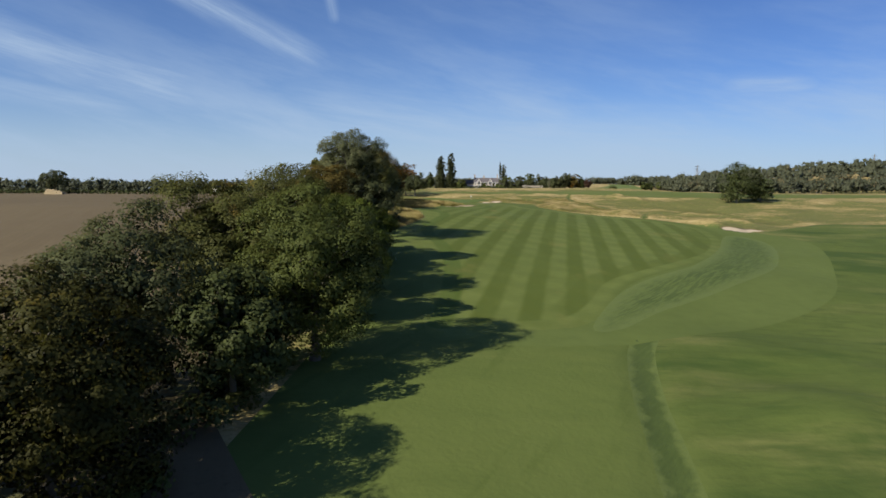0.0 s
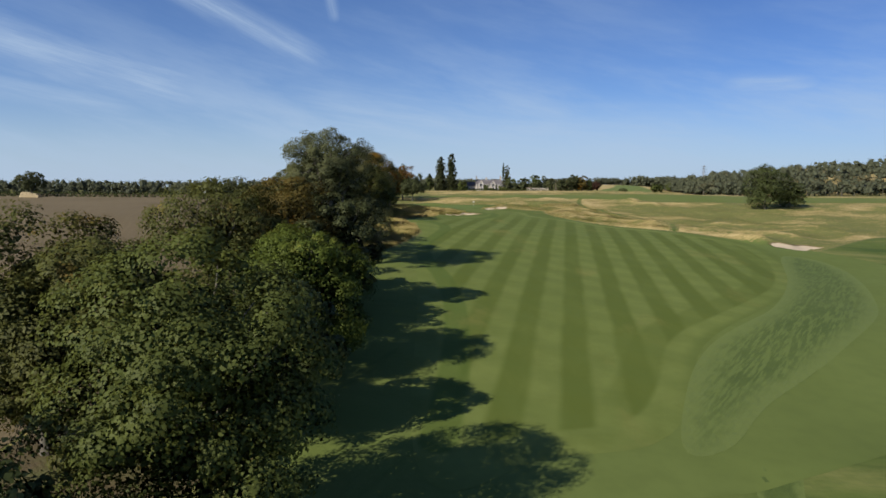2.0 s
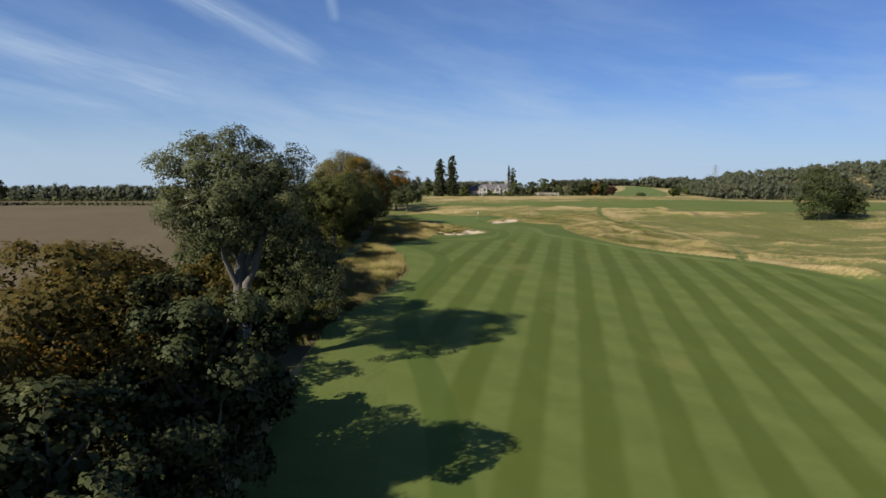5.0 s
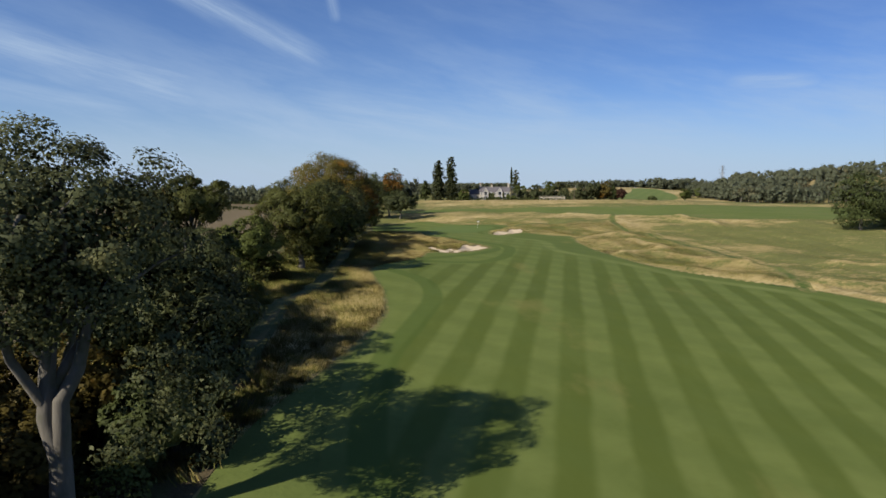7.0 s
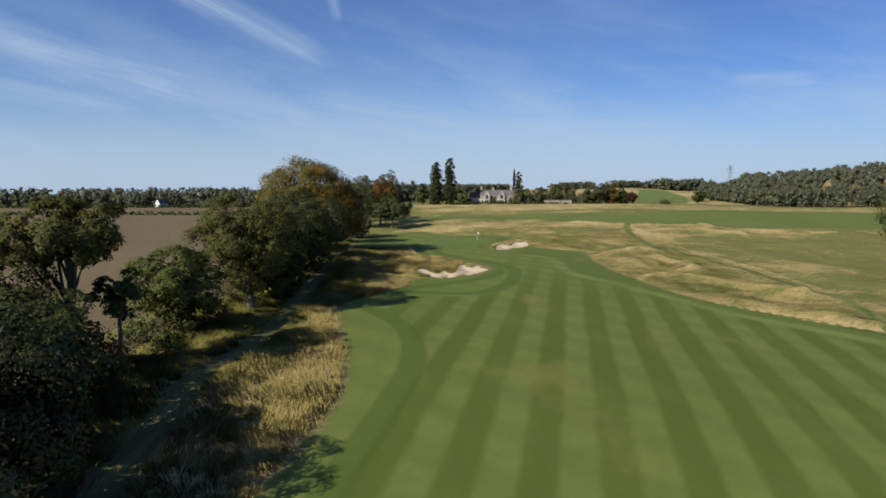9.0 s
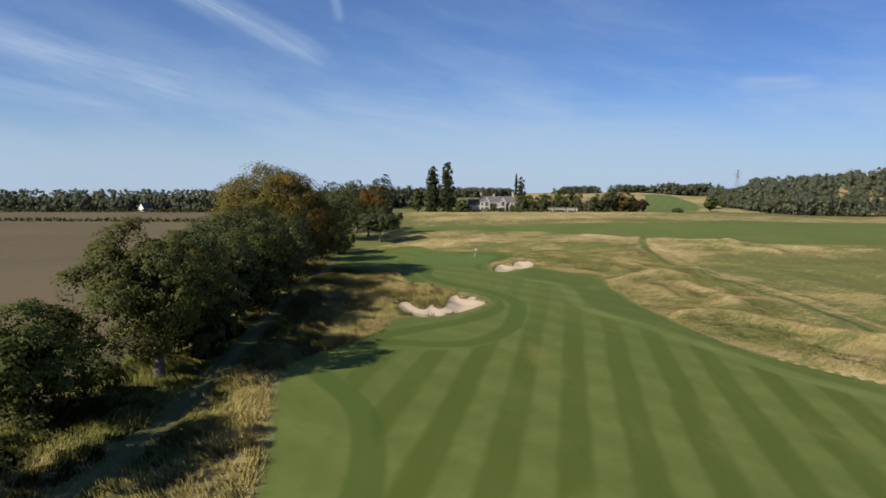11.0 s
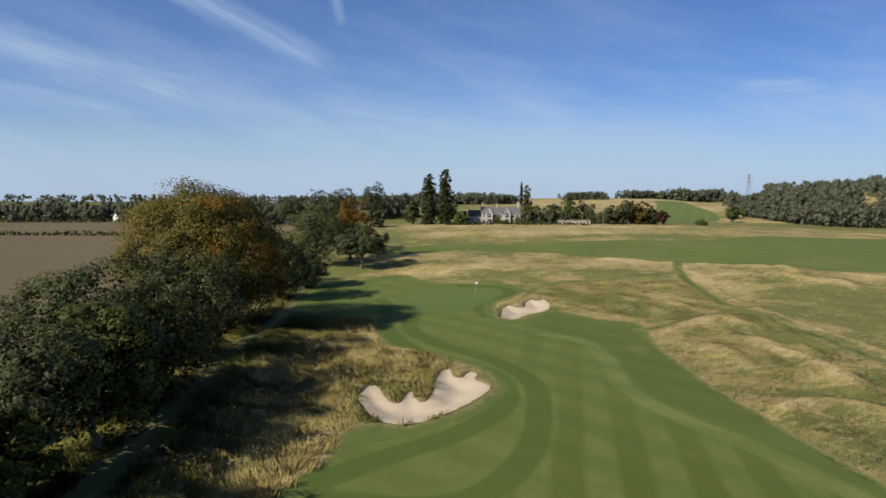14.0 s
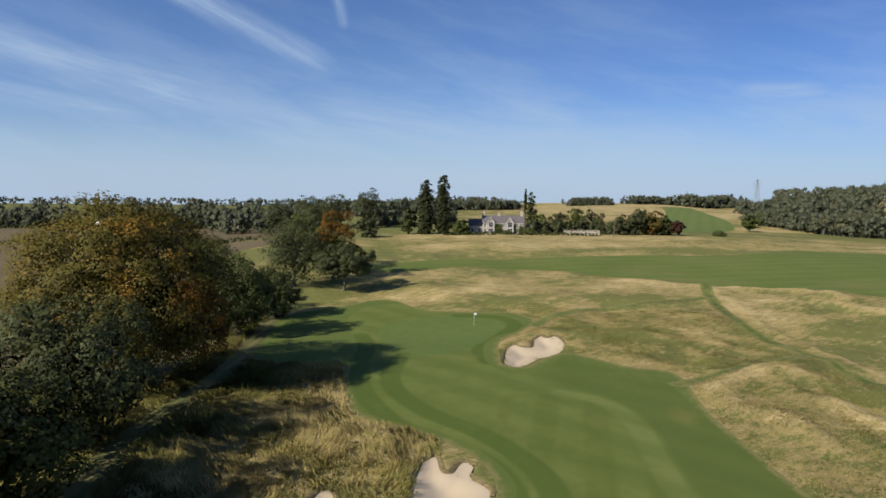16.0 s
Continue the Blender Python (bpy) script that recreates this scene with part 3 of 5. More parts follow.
# crests in the fescue: course, half width, height, dryness
RIDGES = [(spline(p, closed=False, steps=5), w, up, dry) for p, w, up, dry in (
    ([(39.6, 265.5), (46, 269.8), (53, 274.2), (57.5, 271)], 2.0, 0.9, 0.40), ([(54, 263), (57.2, 255.5), (57, 247.5), (55, 241)], 2.0, 1.2, 0.42),
    ([(42.5, 233.5), (50, 236.5), (57, 231), (61, 227), (66, 221.5)], 2.0, 1.2, 0.42), ([(46.2, 210), (50, 206.3), (54.5, 201.5), (58, 196.8), (60, 193.6)], 2.6, 1.9, 0.50),
    ([(64.5, 191.5), (69, 186.5), (74, 180), (77, 174.5)], 2.4, 1.5, 0.46), ([(66.5, 326), (74, 331), (86.5, 330), (90.5, 318)], 2.4, 1.2, 0.48),
    ([(85, 316), (91, 310.5), (96, 304)], 2.0, 0.8, 0.62), ([(97, 332), (104.9, 324), (112.7, 317), (127, 311)], 1.7, 0.6, 0.5), ([(50, 338.5), (59, 336), (66.5, 332.5)], 1.8, 0.8, 0.60),
    ([(-10, 320), (6, 323), (21, 322)], 7.5, 0.9, 0.24), ([(67, 322), (64.8, 304), (65.3, 292), (67.5, 281), (72.5, 264), (74.8, 246), (75, 230)], 1.1, 0.3, 0.45),
    ([(47, 252), (42, 262)], 2.4, 0.6, 0.15), ([(31, 291), (40, 291), (52, 289)], 2.4, 0.9, 0.22), ([(72, 200), (84, 199), (95, 192)], 2.4, 1.2, 0.42), ([(90, 228), (103, 224), (118, 216)], 2.2, 0.9, 0.35),
    ([(150, 300), (172, 296), (195, 305)], 9.0, 1.2, 0.45))]
# green hollows: x, y, half sizes, strength
HOLLOWS = [(53, 250, 13, 22, 0.16), (43, 318, 18, 5.5, 0.60), (88, 295, 16, 8, 0.55), (104, 258, 30, 20, 0.18), (118, 297, 32, 13, 0.25), (35, 291, 4, 5, 0.25), (57, 266, 7, 3.4, 0.28), (48, 226, 4, 3, 0.25), (30, 300, 4, 4, 0.25), (130, 236, 26, 20, 0.15)]
SWALE = spline([(28, 74), (23.6, 67), (19.8, 60), (16.9, 49), (15.5, 41), (14.3, 34), (13.2, 26), (12.6, 12)], closed=False)
TRACK = spline([(-17, 140), (-19, 157), (-20.3, 168), (-19, 178), (-19.6, 204), (-22.5, 240), (-23, 268), (-27, 300), (-31, 322)], closed=False)
GRAVEL = spline([(-29, 316), (-31.5, 326), (-36, 338)], closed=False)
FIELD = spline([(-27, -60), (-28, 60), (-29, 110), (-35, 150), (-38, 220), (-46, 280), (-62, 340), (-70, 400), (-75, 441), (-420, 441), (-700, 441), (-700, -60)], steps=3)
FIELD_TWO = spline([(-78, 450), (-95, 520), (-110, 580), (-420, 592), (-700, 590), (-700, 450), (-420, 450)], steps=3)
WOOD_FLOOR = spline([(-19, -40), (-18, 30), (-14.5, 60), (-13.5, 110), (-14, 140), (-23, 160), (-26, 180), (-27, 250), (-26, 300), (-50, 300), (-36, 220), (-33, 150), (-28, 100), (-27, -40)], steps=4)
# hummocks in the fescue: x, y, height, half length, half width, heading
HUMMOCKS = [(47, 256, 1.5, 9, 4, 30), (57, 277, 1.2, 10, 4, 60), (62, 199, 1.3, 11, 2.6, -52), (50, 212, 1.0, 10, 2.6, -50), (86, 321, 1.7, 13, 5, 70),
            (96, 309, 1.2, 8, 5, 40), (86, 247, 1.4, 12, 5, 20), (70, 217, 1.2, 12, 4, -40), (55, 240, 1.0, 9, 4, 10), (33, 318, 1.4, 16, 5, 85), (10, 326, 1.8, 18, 6, 88),
            (36, 288, 1.2, 9, 5, 60), (50, 300, 1.1, 10, 5, 70), (75, 334, 1.0, 9, 4, 80), (110, 290, 1.3, 12, 6, 60), (3.5, 249, 1.1, 7.5, 3.6, 75), (21, 293, 1.1, 6, 3, 80),
            (-9, 246, 0.7, 8, 5, 10), (82, 178, 1.2, 10, 3.5, 70), (110, 215, 1.3, 14, 5, 60), (140, 260, 1.4, 16, 6, 50), (20, 408, 1.4, 20, 6, 88), (70, 416, 1.5, 20, 6, 80),
            (120, 425, 1.3, 20, 7, 85)]


def rough_weight(x, y):
    d = np.maximum(signed(x, y, MOWN, 6.0), signed(x, y, FAIR_TWO, 6.0))
    w = 1 - smooth(-4.0, 0.5, d)
    return w * smooth(-32, -26, x) * smooth(122, 150, y) * (1 - smooth(430, 470, y)) * (1 - smooth(230, 330, x))


def bunker_depth(x, y):
    depth = np.zeros(np.shape(x))
    for b in BUNKERS:
        depth = np.maximum(depth, 1.4 * smooth(-0.05, 0.4, signed(x, y, b, 4.0)))
    return depth


def hummock_height(x, y):
    h = np.zeros(np.shape(x))
    for cx, cy, up, a, b, turn in HUMMOCKS:
        c, s = math.cos(radians(turn)), math.sin(radians(turn))
        u, v = ((x - cx) * s + (y - cy) * c) / a, ((x - cx) * c - (y - cy) * s) / b
        h = h + 0.65 * up * np.exp(-(u * u + v * v))
    return h


def ridge_sums(x, y):
    """Height and dryness that the crests add."""
    h, d = np.zeros(np.shape(x)), np.zeros(np.shape(x))
    for line, half, up, dry in RIDGES:
        lo, hi = line.min(0) - 4 * half, line.max(0) + 4 * half
        near = (x > lo[0]) & (x < hi[0]) & (y > lo[1]) & (y < hi[1])
        g = np.exp(-((line_distance(x[near], y[near], line, False)[0] + (value_noise(x[near], y[near], 5, 71) - 0.5) * half) / half) ** 2)
        h[near] += 0.75 * up * g
        d[near] += 1.25 * dry * g ** 2.2 * (0.6 + 0.8 * value_noise(x[near], y[near], 4, 19))
    return h, d


def lie(x, y):
    """Height of the ground before the bunkers are cut."""
    x, y = np.asarray(x, float), np.asarray(y, float)
    w = rough_weight(x, y)
    near = smooth(-20, 20, y) * (1 - smooth(480, 700, y))
    z = base_height(x, y) + w * (hummock_height(x, y) + ridge_sums(x, y)[0])
    z = z + w * (fbm(x, y, 13, 3) - 0.5) * 1.7 + w * (fbm(x, y, 3.4, 5, 2) - 0.5) * 0.5
    z = z + near * (fbm(x, y, 24, 9, 2) - 0.5) * 0.7
    # rolling ground beside the first swale
    roll = smooth(17, 33, x) * (1 - smooth(46, 74, y)) * smooth(-20, 10, y)
    z = z + roll * ((fbm(x * 0.45, y, 9, 21, 3) - 0.5) * 3.8 + 0.6)
    z = z - 0.3 * np.exp(-((x - 16.2 - 0.2 * (y - 45)) / 1.8) ** 2) * smooth(20, 34, y) * (1 - smooth(58, 66, y))
    return z


def dryness(x, y):
    h = hummock_height(x, y)
    ridge = 1 - np.abs(2 * fbm(x * 0.8, y * 1.1, 30, 57, 3) - 1)
    d = 0.24 + 0.12 * smooth(14, 24, x) * (1 - smooth(70, 80, x)) + 0.10 * h - 0.10 * smooth(72, 86, x) * (1 - smooth(330, 345, y)) + (fbm(x * (1 - 0.35 * smooth(62, 90, x)), y * 1.5, 17, 41, 4) - 0.5) * (1.15 + 0.5 * smooth(62, 90, x)) + 0.22 * smooth(0.93, 0.985, ridge) + ridge_sums(x, y)[1]
    for cx, cy, a, b, k in HOLLOWS:
        d = d - k * np.exp(-(((x - cx) / a) ** 2 + ((y - cy) / b) ** 2))
    d = d + 0.18 * (1 - smooth(0.0, 8.0, -signed(x, y, MOWN, 12.0)))
    # pale grass left and right of the approach, greener in the hollows and beyond the house
    d = d + 0.28 * np.exp(-(((x + 8) / 8) ** 2 + ((y - 248) / 26) ** 2)) + 0.3 * np.exp(-(((x + 11) / 4) ** 2 + ((y - 188) / 16) ** 2))
    d = d + 0.30 * np.exp(-(((x - 33) / 26) ** 2 + ((y - 330) / 9) ** 2)) + 0.32 * smooth(398, 408, y) * (1 - smooth(448, 470, y))
    # the term below x = -14 darkens grass under the trees, shade put into colour
    d = d - 0.35 * smooth(455, 490, y) * (1 - smooth(560, 640, y)) - 0.4 * (1 - smooth(-80, -50, x)) - 0.22 * (1 - smooth(-20, -14, x)) + 0.6 * smooth(40, 100, x) * smooth(490, 540, y)
    d = d + (fbm(x, y * 1.6, 5, 63, 3) - 0.5) * 0.6
    # greener turf where a bunker meets the mown grass
    for b in BUNKERS:
        d = d - 0.7 * (1 - smooth(0.5, 2.5, -signed(x, y, b, 6.0))) * smooth(-4.0, -1.5, signed(x, y, MOWN, 6.0))
    return np.clip(d, 0, 1)


# ---------------------------------------------------------------- mesh helpers
def mesh_object(name, verts, faces, mat, parent=None, label="", smooth_faces=False, **attrs):
    """One mesh object from arrays; faces is an array (n, 3 or 4) or a list."""
    me = bpy.data.meshes.new(name)
    verts = np.ascontiguousarray(verts, np.float32)
    if isinstance(faces, np.ndarray):
        k = faces.shape[1]
        me.vertices.add(len(verts))
        me.vertices.foreach_set("co", verts.ravel())
        me.loops.add(faces.size)
        me.loops.foreach_set("vertex_index", np.ascontiguousarray(faces, np.int32).ravel())
        me.polygons.add(len(faces))
        me.polygons.foreach_set("loop_start", np.arange(0, faces.size, k, dtype=np.int32))
        me.update(calc_edges=True)
    else:
        me.from_pydata(verts.tolist(), [], faces)
    for key, values in attrs.items():
        values = np.ascontiguousarray(values, np.float32)
        a = me.attributes.new(key, "FLOAT_VECTOR" if values.ndim == 2 else "FLOAT", "POINT")
        a.data.foreach_set("vector" if values.ndim == 2 else "value", values.ravel())
    if smooth_faces:
        me.polygons.foreach_set("use_smooth", np.ones(len(me.polygons), bool))
    me.materials.append(mat)
    ob = new(name, me)
    if parent is not None:
        ob.parent = parent
    if label:
        ob["label"] = label
    return ob


def part(name, bm, mat, parent, label=""):
    """Links a bmesh as one mesh object under a thing or a part."""
    me = bpy.data.meshes.new(name)
    bm.to_mesh(me)
    bm.free()
    me.materials.append(mat)
    ob = new(name, me)
    ob.parent = parent
    if label:
        ob["label"] = label
    return ob


def thing(name, x, y, z, turn=0.0, label="", category="", group="", kind=""):
    ob = new(name)
    ob.matrix_basis = pose(x, y, z, 0, 0, turn)
    return tagged(ob, label, category, group, kind)


def ticks(*spans):
    """Grid lines from spans of (start, end, step)."""
    out = [np.arange(a, b, s) for a, b, s in spans]
    return np.unique(np.round(np.concatenate(out), 3))


def grow(start, end, step, factor):
    out, v = [], start
    while v < end:
        out.append(v)
        v, step = v + step, step * factor
    return np.array(out + [end])


XS = np.unique(np.round(np.concatenate([-grow(46, 4200, 1.6, 1.09), ticks((-46, -6, 1.2), (-6, 28, 0.52), (28, 120, 1.2)), grow(120, 4200, 1.8, 1.08)]), 3))
YS = np.unique(np.round(np.concatenate([-grow(12, 900, 2.5, 1.2), ticks((-12, 222, 1.2), (222, 294, 0.52), (294, 360, 1.2)), grow(360, 4600, 1.8, 1.045)]), 3))
GX, GY = np.meshgrid(XS, YS)
LIE = lie(GX.ravel(), GY.ravel()).reshape(GX.shape)


def heights(x, y):
    """Ground height by interpolation in the grid."""
    i = np.clip(np.searchsorted(XS, x) - 1, 0, len(XS) - 2)
    j = np.clip(np.searchsorted(YS, y) - 1, 0, len(YS) - 2)
    u, v = (x - XS[i]) / (XS[i + 1] - XS[i]), (y - YS[j]) / (YS[j + 1] - YS[j])
    return (LIE[j, i] * (1 - u) + LIE[j, i + 1] * u) * (1 - v) + (LIE[j + 1, i] * (1 - u) + LIE[j + 1, i + 1] * u) * v


def height_at(x, y):
    return float(heights(np.array([x], float), np.array([y], float))[0])


def build_ground():
    depth = bunker_depth(GX.ravel(), GY.ravel())
    z = LIE.ravel() - depth
    nx, ny = len(XS), len(YS)
    i = (np.arange(ny - 1)[:, None] * nx + np.arange(nx - 1)[None, :]).ravel()
    faces = np.stack([i, i + 1, i + nx + 1, i + nx], 1)
    ob = mesh_object("ground", np.stack([GX.ravel(), GY.ravel(), z], 1), faces, ROUGH, smooth_faces=True, dry=dryness(GX.ravel(), GY.ravel()))
    return tagged(ob, "undulating rough ground of straw-coloured and green fescue", "ground", kind="structure")


def sheet(name, outline, mat, lift, label, category, runs={}, margin=14.0, sink=0.0, core=None):
    """A close-cut sheet lying on the ground inside an outline, cut along it."""
    lo, hi = outline.min(0) - 2, outline.max(0) + 2
    ix = np.where((XS >= lo[0]) & (XS <= hi[0]))[0]
    iy = np.where((YS >= lo[1]) & (YS <= hi[1]))[0]
    ix, iy = np.arange(max(ix[0] - 1, 0), min(ix[-1] + 2, len(XS))), np.arange(max(iy[0] - 1, 0), min(iy[-1] + 2, len(YS)))
    x, y, z = (a[np.ix_(iy, ix)] for a in (GX, GY, LIE))
    d = signed(x.ravel(), y.ravel(), outline, margin)
    depth = bunker_depth(x.ravel(), y.ravel())
    pts = np.stack([x.ravel(), y.ravel(), z.ravel() + lift - sink * smooth(0, 3.0, d) - (0 if sink else 1) * depth], 1)
    ny, nx = x.shape
    k = (np.arange(ny - 1)[:, None] * nx + np.arange(nx - 1)[None, :]).ravel()
    cells = np.stack([k, k + 1, k + nx + 1, k + nx], 1)
    side = d > 0
    count = side[cells].sum(1)
    faces = cells[count == 4].tolist()
    verts, dist = pts.tolist(), d.tolist()
    cut = {}
    for cell in cells[(count > 0) & (count < 4)]:
        loop = []
        for a, b in zip(cell, np.roll(cell, -1)):
            a, b = int(a), int(b)
            if side[a]:
                loop.append(a)
            if side[a] != side[b]:
                key = (min(a, b), max(a, b))
                if key not in cut:
                    t = d[a] / (d[a] - d[b])
                    verts.append((pts[a] + t * (pts[b] - pts[a])).tolist())
                    dist.append(0.0)
                    cut[key] = len(verts) - 1
                loop.append(cut[key])
        if len(loop) > 2:
            faces.append(loop)
    used = sorted({v for f in faces for v in f})
    index = {v: n for n, v in enumerate(used)}
    points = np.array([verts[v] for v in used])
    attrs = {"inside": np.array([dist[v] for v in used])}
    if core is not None:
        attrs["core"] = signed(points[:, 0], points[:, 1], core, 12.0)
    for key, lines in runs.items():
        attrs[key] = np.min([line_distance(points[:, 0], points[:, 1], q, False)[0] for q in lines], 0)
    ob = mesh_object(name, points, [[index[v] for v in f] for f in faces], mat, smooth_faces=True, **attrs)
    return tagged(ob, label, category, kind="structure")


def strip_outline(line, width):
    """The outline of a path of that width along an open line."""
    t = np.gradient(line, axis=0)
    n = np.stack([-t[:, 1], t[:, 0]], 1) / np.linalg.norm(t, axis=1)[:, None]
    return np.vstack([line + n * width / 2, (line - n * width / 2)[::-1]])


build_ground()
sheet("field", FIELD, SOIL, 0.03, "bare brown ploughed field beyond the trees", "field")
sheet("field", FIELD_TWO, SOIL, 0.03, "second brown ploughed field beyond a hedge", "field")
sheet("woodland_floor", WOOD_FLOOR, LITTER, 0.035, "shaded floor of brown leaf litter under the trees", "ground")
sheet("semi_rough", MOWN, SEMI, 0.02, "mown green semi-rough with dry yellowish patches", "grass")
sheet("apron", APRON_EDGE, APRON, 0.03, "smooth light green mown apron curving beside the fairway", "grass")
sheet("lush_rough", LUSH_PATCH, LUSH, 0.045, "dark lush streaky rough grass in a long patch", "grass")
sheet("lush_rough", strip_outline(SWALE, 2.6), SWALE_GRASS, 0.026, "dark lush grass along a shallow swale", "grass")
sheet("fairway", FAIR, FAIRWAY, 0.04, "green golf fairway mown in light and dark stripes", "fairway", {"dark_run": DARK_RUNS, "light_run": LIGHT_RUNS}, core=CORE)
sheet("putting_green", PUTTING, GREEN, 0.055, "smooth pale green putting green", "green")
sheet("fairway", FAIR_TWO, FAR_TURF, 0.05, "second green fairway crossing beyond the fescue", "fairway")
sheet("fairway", FAIR_HILL, HILL_TURF, 0.05, "distant striped fairway on a rising hill", "fairway")
for line, wide in zip(WALKWAYS, (2.5, 2.0, 2.2)):
    sheet("walkway", strip_outline(line, wide), SEMI, 0.045, "narrow green mown path winding through the fescue", "path")
sheet("track", strip_outline(TRACK, 2.5), TRACK_MAT, 0.06, "worn farm track with two dark wheel ruts in the grass", "track", {"middle": [TRACK]})
sheet("path", strip_outline(GRAVEL, 2.6), GRAVEL_MAT, 0.06, "short pale gravel path under the trees", "path")
for outline, words in ((BUNKER_NEAR, "large pale sand bunker with a ragged grassy lip"), (BUNKER_GREEN, "small pale sand bunker beside the putting green"),
                       (BUNKER_RIGHT, "pale sand bunker at the corner of the fairway")):
    pit = sheet("bunker", outline, SAND, -0.12, words, "bunker", sink=0.55)
    # ragged turf lip round the far side
    ring = outline[::2] if len(outline) < 100 else outline
    nxt, prv = np.roll(ring, -1, 0), np.roll(ring, 1, 0)
    side = np.stack([(nxt - prv)[:, 1], -(nxt - prv)[:, 0]], 1)
    side /= np.linalg.norm(side, axis=1)[:, None] + 1e-9
    side *= np.where(signed(*(ring + side * 0.3).T, outline, 3.0) > 0, 1.0, -1.0)[:, None]
    k = len(ring)
    rough = value_noise(ring[:, 0], ring[:, 1], 0.8, 83)
    tall = np.clip(0.15 - side[:, 1] * 0.9, 0.0, 0.75) * (0.45 + 1.1 * rough)
    level = heights(ring[:, 0], ring[:, 1])
    rows = [np.column_stack([ring + side * np.reshape(a, (-1, 1)), level + b]) for a, b in ((0.15 + 0.95 * tall, -0.85), (0.12 + 0.55 * tall, -0.42), (0.06 + 0.12 * rough, -0.02), (-0.30, 0.03))]
    i, j = np.arange(k), (np.arange(k) + 1) % k
    quads = np.vstack([np.stack([i + r * k, j + r * k, j + (r + 1) * k, i + (r + 1) * k], 1) for r in range(3)])
    keep = tall[quads[:, 0] % k] > 0.05
    mesh_object("lip", np.vstack(rows), quads[keep], LIP_TURF, pit, "brown ragged earth lip under the grass")


# ---------------------------------------------------------------- trees
rng = np.random.default_rng(7)


def tube(points, radii, sides=7):
    """Vertices and quads of a tapered tube along points."""
    points = np.array(points, float)
    t = np.gradient(points, axis=0)
    t /= np.linalg.norm(t, axis=1)[:, None] + 1e-9
    ref = np.where(np.abs(t[:, 2:3]) > 0.9, [[1.0, 0, 0]], [[0, 0, 1.0]])
    u = np.cross(t, ref)
    u /= np.linalg.norm(u, axis=1)[:, None] + 1e-9
    v = np.cross(t, u)
    a = np.linspace(0, 2 * np.pi, sides, endpoint=False)
    ring = points[:, None, :] + np.array(radii)[:, None, None] * (np.cos(a)[None, :, None] * u[:, None, :] + np.sin(a)[None, :, None] * v[:, None, :])
    n = len(points)
    i = np.arange(n - 1)[:, None] * sides
    j = np.arange(sides)[None, :]
    k = (j + 1) % sides
    faces = np.stack([i + j, i + k, i + sides + k, i + sides + j], -1).reshape(-1, 4)
    return ring.reshape(-1, 3), faces


def joined(pieces):
    verts, faces, base = [], [], 0
    for v, f in pieces:
        verts.append(v)
        faces.append(f + base)
        base += len(v)
    return np.vstack(verts), np.vstack(faces)


def bent(a, b, sag, steps=6, wobble=0.25):
    """A limb's course from a to b, bowed upwards, with kinks."""
    a, b = np.array(a, float), np.array(b, float)
    t = np.linspace(0, 1, steps)[:, None]
    p = a + (b - a) * t
    p[:, 2] += sag * np.sin(np.pi * t[:, 0])
    p[1:-1] += rng.normal(0, wobble, (steps - 2, 3))
    return p


def unit(v):
    return v / (np.linalg.norm(v, axis=1)[:, None] + 1e-9)


def leaves(centres, outward, size, flat=0.5, jitter=0.32):
    """Folded diamond leaves at centres, facing partly outward and partly up."""
    n = len(centres)
    normal = outward * (1 - flat) + np.array([0, 0, flat]) + rng.normal(0, jitter, (n, 3))
    normal /= np.linalg.norm(normal, axis=1)[:, None] + 1e-9
    along = rng.normal(0, 1, (n, 3))
    along -= normal * (along * normal).sum(1)[:, None]
    along /= np.linalg.norm(along, axis=1)[:, None] + 1e-9
    side = np.cross(normal, along)
    s = size * rng.uniform(0.6, 1.25, (n, 1))
    v = np.empty((n, 4, 3))
    v[:, 0] = centres - along * s * 0.5
    v[:, 1] = centres + side * s * 0.36 + normal * s * 0.10
    v[:, 2] = centres + along * s * 0.5 - normal * s * 0.12
    v[:, 3] = centres - side * s * 0.36 + normal * s * 0.10
    lay = unit(outward) + normal * np.where((normal * outward).sum(1) < 0, -0.5, 0.5)[:, None] + np.array([0, 0, 0.15])
    return v.reshape(-1, 3), np.arange(4 * n).reshape(n, 4), np.repeat(unit(lay), 4, 0)


def foliage(name, pieces, leaf, parent=None, label=""):
    """One mesh of leaves; each leaf carries the lie of its spray."""
    v, f = joined([p[:2] for p in pieces])
    return mesh_object(name, v, f, LEAF[leaf], parent, label, lay=np.vstack([p[2] for p in pieces]))


def sphere_points(n):
    v = rng.normal(0, 1, (n, 3))
    return v / (np.linalg.norm(v, axis=1)[:, None] + 1e-9)


